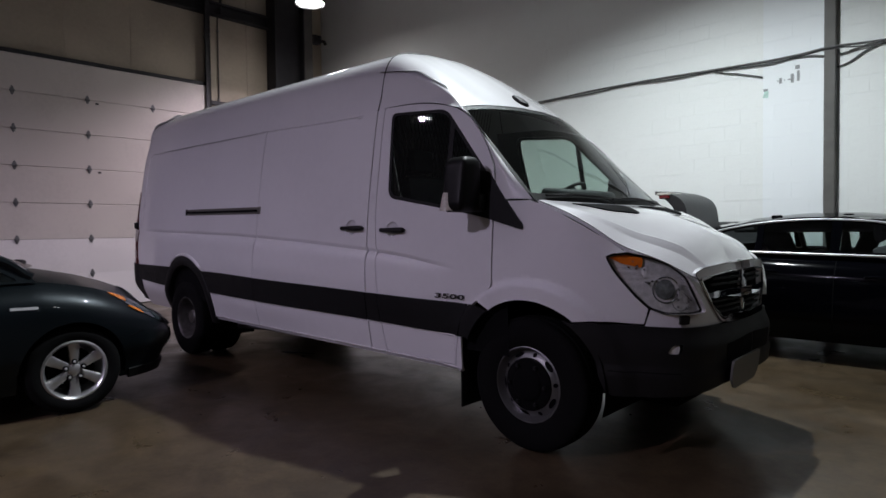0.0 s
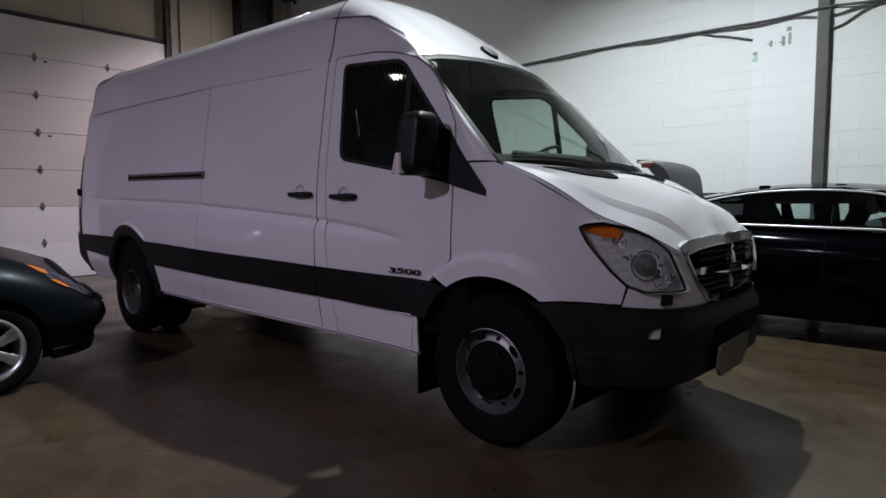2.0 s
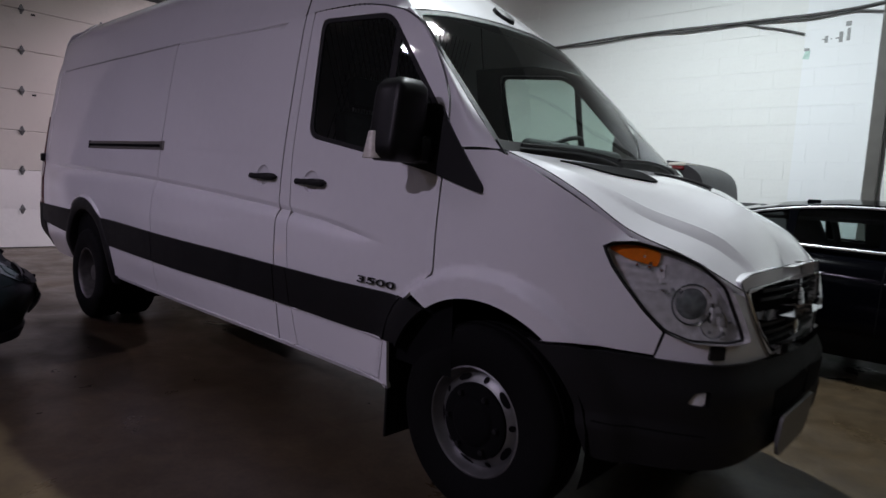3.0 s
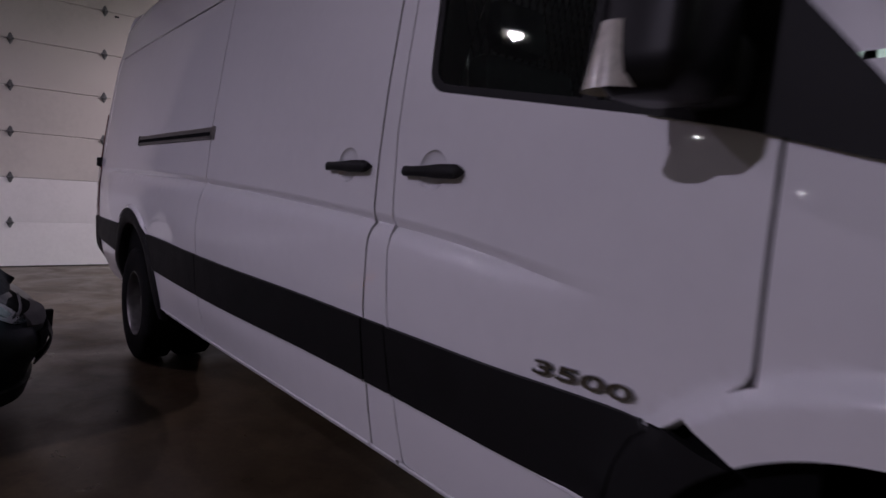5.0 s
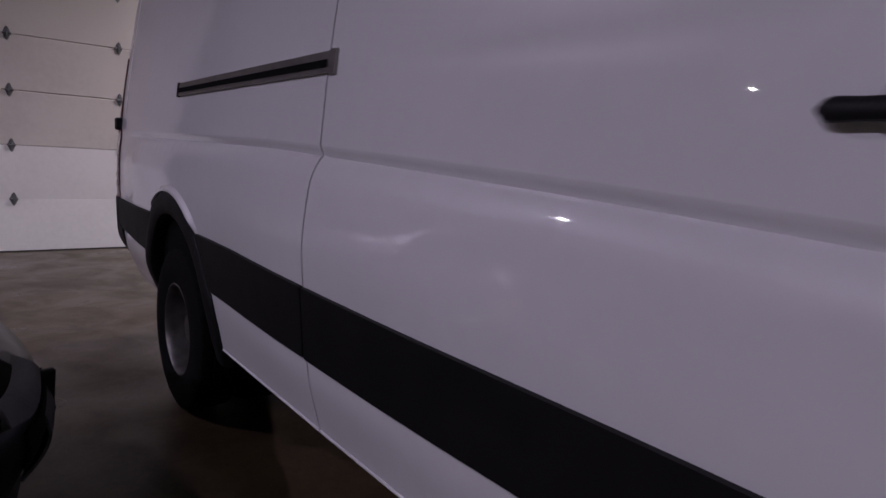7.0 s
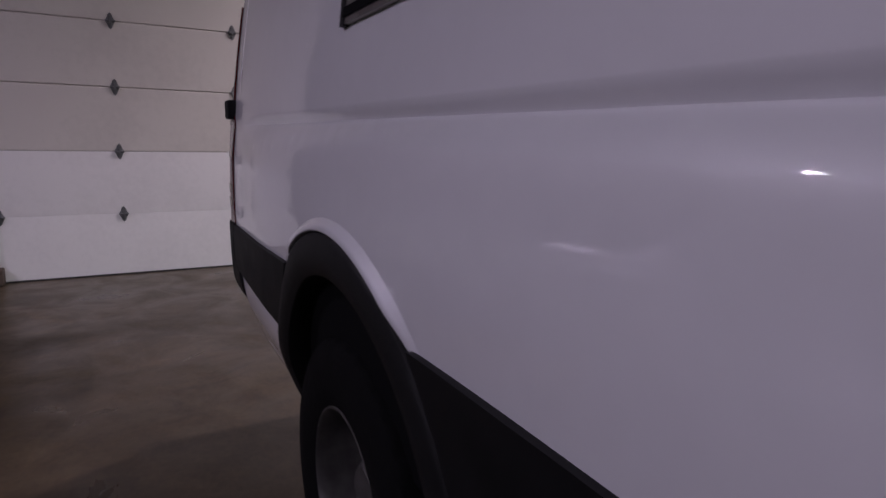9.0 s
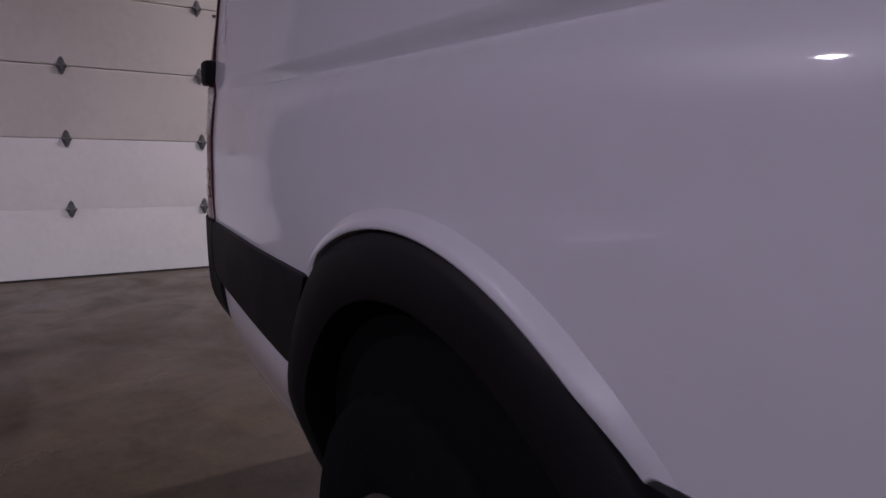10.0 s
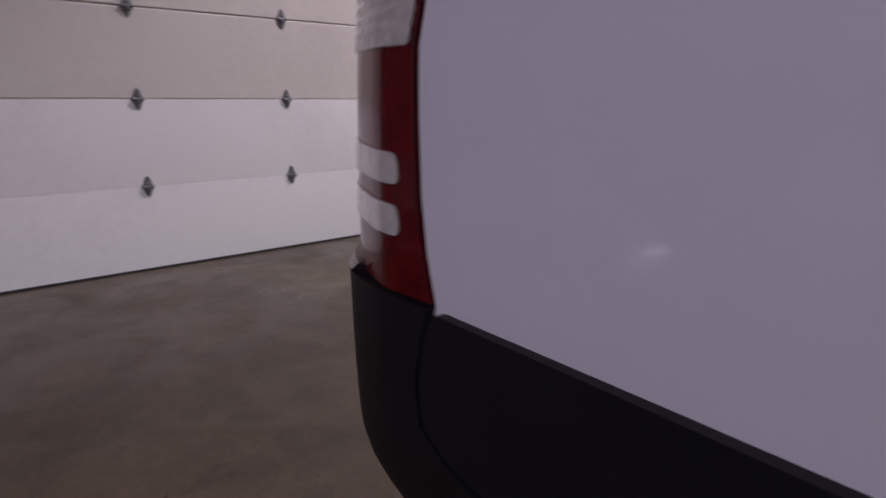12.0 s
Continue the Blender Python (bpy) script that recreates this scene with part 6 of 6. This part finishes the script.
for sd, sf in PW.items():
    q = [(0.27, 0.853), (0.40, 0.812), (0.53, 0.752), (0.64, 0.692), (0.725, 0.625), (0.755, 0.545), (0.69, 0.555), (0.60, 0.61), (0.49, 0.68), (0.38, 0.76)]
    hl = part("headlamp", panel(rounded([(w.s(x), z) for x, z in q], 0.015, 3), lambda s, z: sf(s, z, 0.006), 0.03, 0.025, depth=0.02, ref=(None, 0, 0.3)), M_LAMPD, prius, "long clear headlamp with amber corner")
    q = [(0.285, 0.842), (0.33, 0.832), (0.42, 0.796), (0.41, 0.768), (0.36, 0.785)]
    part("indicator", panel([(w.s(x), z) for x, z in q], lambda s, z: sf(s, z, 0.011), 0.02, 0.02, depth=0.006, ref=(None, 0, 0.3)), M_AMBERD, hl, "amber indicator")
    q = [(0.40, 0.735), (0.44, 0.728), (0.50, 0.69), (0.52, 0.662), (0.47, 0.682), (0.42, 0.715)]
    part("indicator", panel([(w.s(x), z) for x, z in q], lambda s, z: sf(s, z, 0.011), 0.02, 0.02, depth=0.006, ref=(None, 0, 0.3)), M_AMBERD, hl, "amber indicator")
    for rq in ([(0.47, 0.745), (0.53, 0.722), (0.60, 0.685), (0.61, 0.655), (0.54, 0.672), (0.49, 0.71)], [(0.62, 0.675), (0.68, 0.635), (0.71, 0.595), (0.67, 0.592), (0.62, 0.63)]):
        part("reflector", panel(rounded([(w.s(x), z) for x, z in rq], 0.008, 2), lambda s, z: sf(s, z, 0.0105), 0.02, 0.02, depth=0.005, ref=(None, 0, 0.3)), M_DUSK, hl, "grey lamp reflector")
    # bumper cover with its joint line and lower lip
    part("bumper_joint", tube([sf(w.s(x), z, 0.001) for x, z in ((0.36, 0.50), (0.45, 0.53), (0.6, 0.545), (0.72, 0.55))], 0.004, 5), M_DARK, prius)
    part("lower_lip", panel([(w.s(0.40), 0.24), (w.s(0.41), 0.17), (w.l[-1], 0.17), (w.l[-1], 0.24)], lambda s, z: sf(s, z, 0.02), 0.05, 0.03, depth=0.03, ref=(None, 0, 0.3)), M_CLAD, prius)
    part("badge_bars", panel([(w.s(-0.38), 0.775), (w.s(-0.22), 0.772), (w.s(-0.22), 0.790), (w.s(-0.38), 0.794)], lambda s, z: sf(s, z, 0.003), 0.03, 0.02, depth=0.003, ref=(None, 0, 0.3)), M_TRIM, prius, "small bright badge bars")
    p = sf(w.s(-0.66), 1.06)
    part("wing_mirror", move(box(-0.09, 0.09, -0.10, 0.10, -0.07, 0.07, 0.05, 3), pose(p.x, p.y + sd * 0.10, 1.10)), M_GREEN, prius)
# torn nose: split black hood edge, bare pale bumper beam under it, hanging black bracket
HS = PW[-1]
# the hood's bare black front, with a jagged upper edge
hood_mesh = [ob for ob in prius.children if ob.name.startswith("bonnet")][0].data
bm = bmesh.new()
bm.from_mesh(hood_mesh)
bmesh.ops.subdivide_edges(bm, edges=[e for e in bm.edges if max(v.co.x for v in e.verts) > 0.35], cuts=3, use_grid_fill=True)
bm.normal_update()
bmesh.ops.delete(bm, geom=[f for f in bm.faces if f.calc_center_median().x < 0.57 - 0.14 * abs(f.calc_center_median().y) + 0.022 * math.sin(f.calc_center_median().y * 9)], context="FACES")
for v, nn in [(v, v.normal.copy()) for v in bm.verts]:
    v.co += nn * 0.006
part("hood_front", bm, M_BARE, prius, "bare black front edge of the hood", smooth=50)
# flat black patch paints the shade inside the torn nose
part("torn_hollow", panel([(w.s(0.72), 0.575), (w.s(0.84), 0.585), (w.s(0.84), 0.65), (w.s(0.735), 0.63)], lambda s, z: HS(s, z, 0.006), 0.03, 0.03, depth=0.004, ref=(None, 0, 0.3)), M_DARK, prius)
part("torn_strip", tube([HS(w.s(x), 0.595 + h, 0.020) for x, h in ((0.715, -0.006), (0.75, 0.004), (0.79, 0.016), (0.82, 0.030), (0.835, 0.036))], 0.006, 6), M_TORN, prius, "pale torn strip")
part("bumper_beam", panel(rounded([(w.s(0.745), 0.535), (w.s(0.79), 0.52), (w.s(0.835), 0.525), (w.s(0.850), 0.535), (w.s(0.850), 0.590), (w.s(0.835), 0.602), (w.s(0.80), 0.578), (w.s(0.775), 0.585), (w.s(0.755), 0.562)], 0.008, 2), lambda s, z: HS(s, z, 0.024 - 1.6 * max(0.0, z - 0.555) ** 1.2), 0.02, 0.012, depth=0.02, ref=(None, 0, 0.3)), M_TORN, prius, "bare pale bumper plastic")
part("torn_flap", panel([(w.s(0.815), 0.30), (w.s(0.845), 0.30), (w.s(0.852), 0.495), (w.s(0.83), 0.50), (w.s(0.82), 0.42)], lambda s, z: HS(s, z, 0.018 + 0.02 * math.sin(z * 21)), 0.02, 0.02, depth=0.008, ref=(None, 0, 0.3)), M_FOAM, prius)
part("grille_gap", panel([(w.s(0.78), 0.39), (w.l[-1], 0.37), (w.l[-1], 0.49), (w.s(0.78), 0.49)], lambda s, z: HS(s, z, 0.012), 0.05, 0.03, depth=0.01, ref=(None, 0, 0.3)), M_DARK, prius)
for sg in (-1, 1):
    part("windscreen_pillar", tube(smooth([(-0.22, sg * 0.735, 0.985), (-0.42, sg * 0.70, 1.125), (-0.90, sg * 0.625, 1.30), (-1.32, sg * 0.585, 1.385)], 5), 0.03, 8), M_GREEN, prius, "dark green windscreen pillar")
part("dashboard", box(-0.95, -0.40, -0.66, 0.66, 0.80, 0.985, 0.04, 2), M_INT, prius)
# black cowl with wiper arms at the foot of the windscreen
part("cowl", tube(smooth([(-0.44, -0.74, 1.00), (-0.30, -0.55, 1.035), (-0.16, -0.25, 1.065), (-0.12, 0.0, 1.075), (-0.16, 0.25, 1.065), (-0.30, 0.55, 1.035), (-0.44, 0.74, 1.00)], 5), 0.013, 8), M_CLAD, prius, "black windscreen cowl")
for y0, y1 in ((-0.62, -0.05), (-0.05, 0.5)):
    part("wiper", tube(smooth([(-0.30, y0, 1.06), (-0.26, y0 + 0.2, 1.085), (-0.24, y1, 1.105)], 4), 0.007, 6), M_CLAD, prius, "black wiper arm")
part("hanging_bracket", move(box(-0.03, 0.03, -0.012, 0.012, -0.09, 0.06, 0.006), pose(0.875, -0.10, 0.455, 8, 0, 20)), M_CLAD, prius, "black bracket hanging from the bumper")

# black saloon on the far side, boot open
BK_PLAN = [(-4.05, 0.0), (-4.03, -0.5), (-3.93, -0.78), (-3.6, -0.86), (-2.9, -0.90), (-1.5, -0.915), (0.0, -0.905), (0.4, -0.86), (0.65, -0.72), (0.78, -0.5), (0.84, -0.2), (0.85, 0.0)]
BK_ZS = [(-4.1, 1.01), (-3.5, 1.03), (-2.6, 1.018), (-1.4, 0.98), (-0.5, 0.945), (0.0, 0.90), (0.5, 0.80), (0.86, 0.66)]
black_car, _ = car("parked_saloon", "glossy black saloon with chrome window trim and open boot", M_BLACKP, BK_PLAN, BK_ZS, 0.20, [(0.0, 0.37), (-2.9, 0.37)],
                    dict(inset=0.10, outline=[(-0.55, 1.000), (-0.95, 1.178), (-1.332, 1.306), (-1.650, 1.349), (-2.1, 1.358), (-2.5, 1.323), (-2.9, 1.243), (-3.2, 1.134), (-3.4, 1.040), (-2.0, 0.99)], seams=(-0.45, -1.76, -2.60), handles=(-1.43, -2.30), handle_mat=M_BLACKP,
                         ws=[(-0.35, 1.000), (-1.382, 1.328)], rs=[(-3.55, 1.080), (-2.55, 1.323)], seats=((-1.300, 0.4), (-1.300, -0.4)), track=0.80, hood_c=-0.3, open_boot=True, glass=M_GLASSD,
                         chrome=smooth([(-3.18, 1.100), (-2.92, 1.208), (-2.55, 1.293), (-2.1, 1.336), (-1.650, 1.328), (-1.300, 1.275), (-0.85, 1.108)], 4), chrome_low=[(-3.22, 1.040), (-2.3, 1.022), (-1.382, 1.002), (-0.8, 0.988)]),
                    (2.62, 3.545, 0), 0, 0.335, hood_to=-0.35, tail_from=-3.3, windows=[[(-0.88, 1.020), (-1.180, 1.213), (-1.45, 1.292), (-1.72, 1.318), (-1.72, 1.035)], [(-1.80, 1.036), (-1.80, 1.322), (-2.1, 1.323), (-2.38, 1.303), (-2.38, 1.046)], [(-2.44, 1.048), (-2.44, 1.295), (-2.66, 1.256), (-2.90, 1.191), (-3.08, 1.108), (-3.08, 1.060)]],
                    roof=[(-1.382, 1.328), (-1.650, 1.358), (-2.1, 1.362), (-2.55, 1.323)], belt=1.030, incl=0.50, crown=0.06)
# dark pillar trims and bench, placed to fit the camera's view of far windows
for x0, x1, lean in ((-3.2, -2.44, 0.10), (-2.36, -2.30, 0.06), (-2.09, -1.86, 0.03), (-1.75, -1.55, -0.10)):
    bm = box(x0, x1, 0.50, 0.56, 0.95, 1.34, 0.02)
    for v in bm.verts:
        v.co.x += lean * (1.0 - (v.co.z - 0.95) / 0.235)
    part("pillar_trim", bm, M_INT, black_car)
part("far_door_trim", box(-3.2, -0.8, 0.48, 0.55, 0.60, 1.02, 0.03), M_INT, black_car)
part("headliner", box(-2.75, -1.35, -0.50, 0.56, 1.215, 1.33, 0.03), M_INT, black_car)
part("rear_bench", move(box(-0.09, 0.09, -0.58, 0.58, 0, 0.66, 0.06, 2), pose(-2.62, 0, 0.45, 0, -14, 0)), M_CLOTH, black_car)
# raised boot lid, seen from its edge
rows = [[Vector((x, y, z + 0.02 * math.cos(y * 2.2))) for y in np.linspace(-0.62, 0.34, 9)] for x, z in smooth([(-3.16, 1.18), (-3.17, 1.36), (-3.20, 1.51), (-3.27, 1.60), (-3.40, 1.66), (-3.54, 1.685)], 4)]
rows += [[Vector((x, y * 0.97, z)) for y in np.linspace(-0.62, 0.34, 9)] for x, z in smooth([(-3.55, 1.655), (-3.47, 1.62), (-3.38, 1.55), (-3.32, 1.45), (-3.28, 1.32), (-3.26, 1.16)], 4)]
bm = grid(rows)
bm.verts.ensure_lookup_table()
nc = 9
for col0 in (0, nc - 1):
    ring = [bm.verts[k * nc + col0] for k in range(len(rows))]
    bm.faces.new(ring)
bmesh.ops.recalc_face_normals(bm, faces=bm.faces[:])
boot = part("boot_lid", bm, M_LID, black_car, "raised dark boot lid", smooth=40)
part("lid_lamp", box(-3.49, -3.37, -0.635, -0.30, 1.600, 1.640, 0.01), M_RED, boot, "red lamp in the boot lid")
part("lid_lamp_clear", box(-3.52, -3.36, -0.632, -0.30, 1.642, 1.672, 0.006), M_CLEARP, boot)
for x, y, l in ((-1.50, -0.40, 0.045), (-2.12, -0.38, 0.05)):
    part("roof_bar_foot", move(box(-l, l, -0.02, 0.02, 0, 0.03, 0.012, 2), pose(x - 0.2, y - 0.1, 1.360)), M_BLACKP, black_car)

# silver car with dark bumper further down the row
SV_PLAN = [(-3.7, 0.0), (-3.68, -0.5), (-3.55, -0.8), (-3.0, -0.88), (-1.5, -0.90), (0.0, -0.90), (0.35, -0.87), (0.6, -0.78), (0.78, -0.58), (0.86, -0.3), (0.88, 0.0)]
SV_ZS = [(-3.7, 1.1), (-2.5, 1.12), (-0.6, 1.08), (0.0, 1.02), (0.4, 0.95), (0.75, 0.85), (0.9, 0.80)]
silver, SW = car("parked_estate", "silver estate car with dark grey bumper, parked nose-in", M_SILVER, SV_PLAN, SV_ZS, 0.22, [(0.0, 0.38), (-2.75, 0.38)],
                 dict(inset=0.10, outline=[(-0.55, 1.06), (-1.0, 1.32), (-1.45, 1.5), (-3.1, 1.48), (-3.5, 1.1), (-2.0, 1.08)], seams=(-0.45, -1.5), ws=[(-0.35, 1.06), (-1.4, 1.49)], rs=[(-3.6, 1.15), (-3.05, 1.47)], track=0.79, hood_c=-0.3),
                 (-6.75, -2.98, 0), 90, 0.34, hood_to=-0.4, tail_from=None, windows=[[(-0.85, 1.12), (-1.2, 1.32), (-1.55, 1.44), (-1.55, 1.12)], [(-1.63, 1.12), (-1.63, 1.44), (-2.9, 1.42), (-2.9, 1.13)]],
                 roof=[(-1.4, 1.49), (-2.2, 1.52), (-3.05, 1.47)], belt=1.06, incl=0.40)
w = SW[-1]
for sd, sf in SW.items():
    part("bumper", panel([(w.s(0.42), 0.30), (w.l[-1], 0.28), (w.l[-1], 0.60), (w.s(0.42), 0.58)], lambda s, z: sf(s, z, 0.045), 0.04, 0.03, depth=0.05, ref=(None, 0, 0.4)), M_CLAD, silver, "dark grey plastic bumper")
    hl = part("headlamp", panel(rounded([(w.s(0.50), 0.66), (w.s(0.80), 0.64), (w.s(0.80), 0.79), (w.s(0.50), 0.82)], 0.03, 3), lambda s, z: sf(s, z, 0.006), 0.03, 0.03, depth=0.02, ref=(None, 0, 0.4)), M_LAMPD, silver, "clear headlamp")
    for x, z, r in ((0.58, 0.74, 0.05), (0.70, 0.72, 0.055), (0.77, 0.70, 0.03)):
        rows = [[sf(w.s(x) + rr * r * math.cos(a), z + rr * r * math.sin(a), 0.008 + o * r) for a in np.linspace(0, 2 * math.pi, 15)[:-1]] for rr, o in ((1.0, 0.0), (0.9, 0.22), (0.6, 0.42), (0.01, 0.5))]
        bm = grid(rows, closed=True)
        bmesh.ops.recalc_face_normals(bm, faces=bm.faces[:])
        part("reflector", bm, M_CHROME, hl, "chrome lamp reflector")
    part("grille", panel([(w.s(0.84), 0.63), (w.l[-1], 0.63), (w.l[-1], 0.77), (w.s(0.84), 0.77)], lambda s, z: sf(s, z, 0.008), 0.04, 0.03, depth=0.01, ref=(None, 0, 0.4)), M_DARK, silver)

# ---------------------------------------------------------------- blocks of the north wall
BL, BH = 0.4064, 0.2032
bme = [finish(box(gx, BL - gx, 0.0, 0.006, gz, BH - gz, 0.0006), "block", M_BLOCK, 0) for gx, gz in ((0.0002, 0.0003), (0.0002, 0.0004), (0.0003, 0.0012), (0.0002, 0.0003), (0.0006, 0.0018))]
random.seed(11)
verts, faces = [], []
for r in range(int(CZ / BH)):
    off = (r % 2) * BL / 2
    for k in range(-26, 33):
        x, z = k * BL - off, r * BH
        if x < -9.9 or x > 12.5:
            continue
        dy = -0.0003 * ((k * 7 + r * 13) % 4)
        if -2.9 < x < 1.9 and 1.35 < z < 4.0:
            o = new("block", random.choice(bme))
            o.parent = wall_north
            o.location = (x, WY + dy, z)
        else:
            n = len(verts)
            a = 0.0003 + 0.0008 * ((k * 5 + r * 3) % 7 == 0)
            for fx, fz, fy in ((a, a, 0), (BL - a, a, 0), (BL - a, BH - a, 0), (a, BH - a, 0), (a, a, 0.008), (BL - a, a, 0.008), (BL - a, BH - a, 0.008), (a, BH - a, 0.008)):
                verts.append((x + fx, WY + fy + dy, z + fz))
            faces += [tuple(n + i for i in f) for f in ((0, 1, 2, 3), (0, 4, 5, 1), (1, 5, 6, 2), (2, 6, 7, 3), (3, 7, 4, 0))]
me = bpy.data.meshes.new("block_field")
me.from_pydata(verts, [], faces)
me.materials.append(M_BLOCK)
bf = new("block_field", me)
bf.parent = wall_north
bf["kind"] = "stuff"
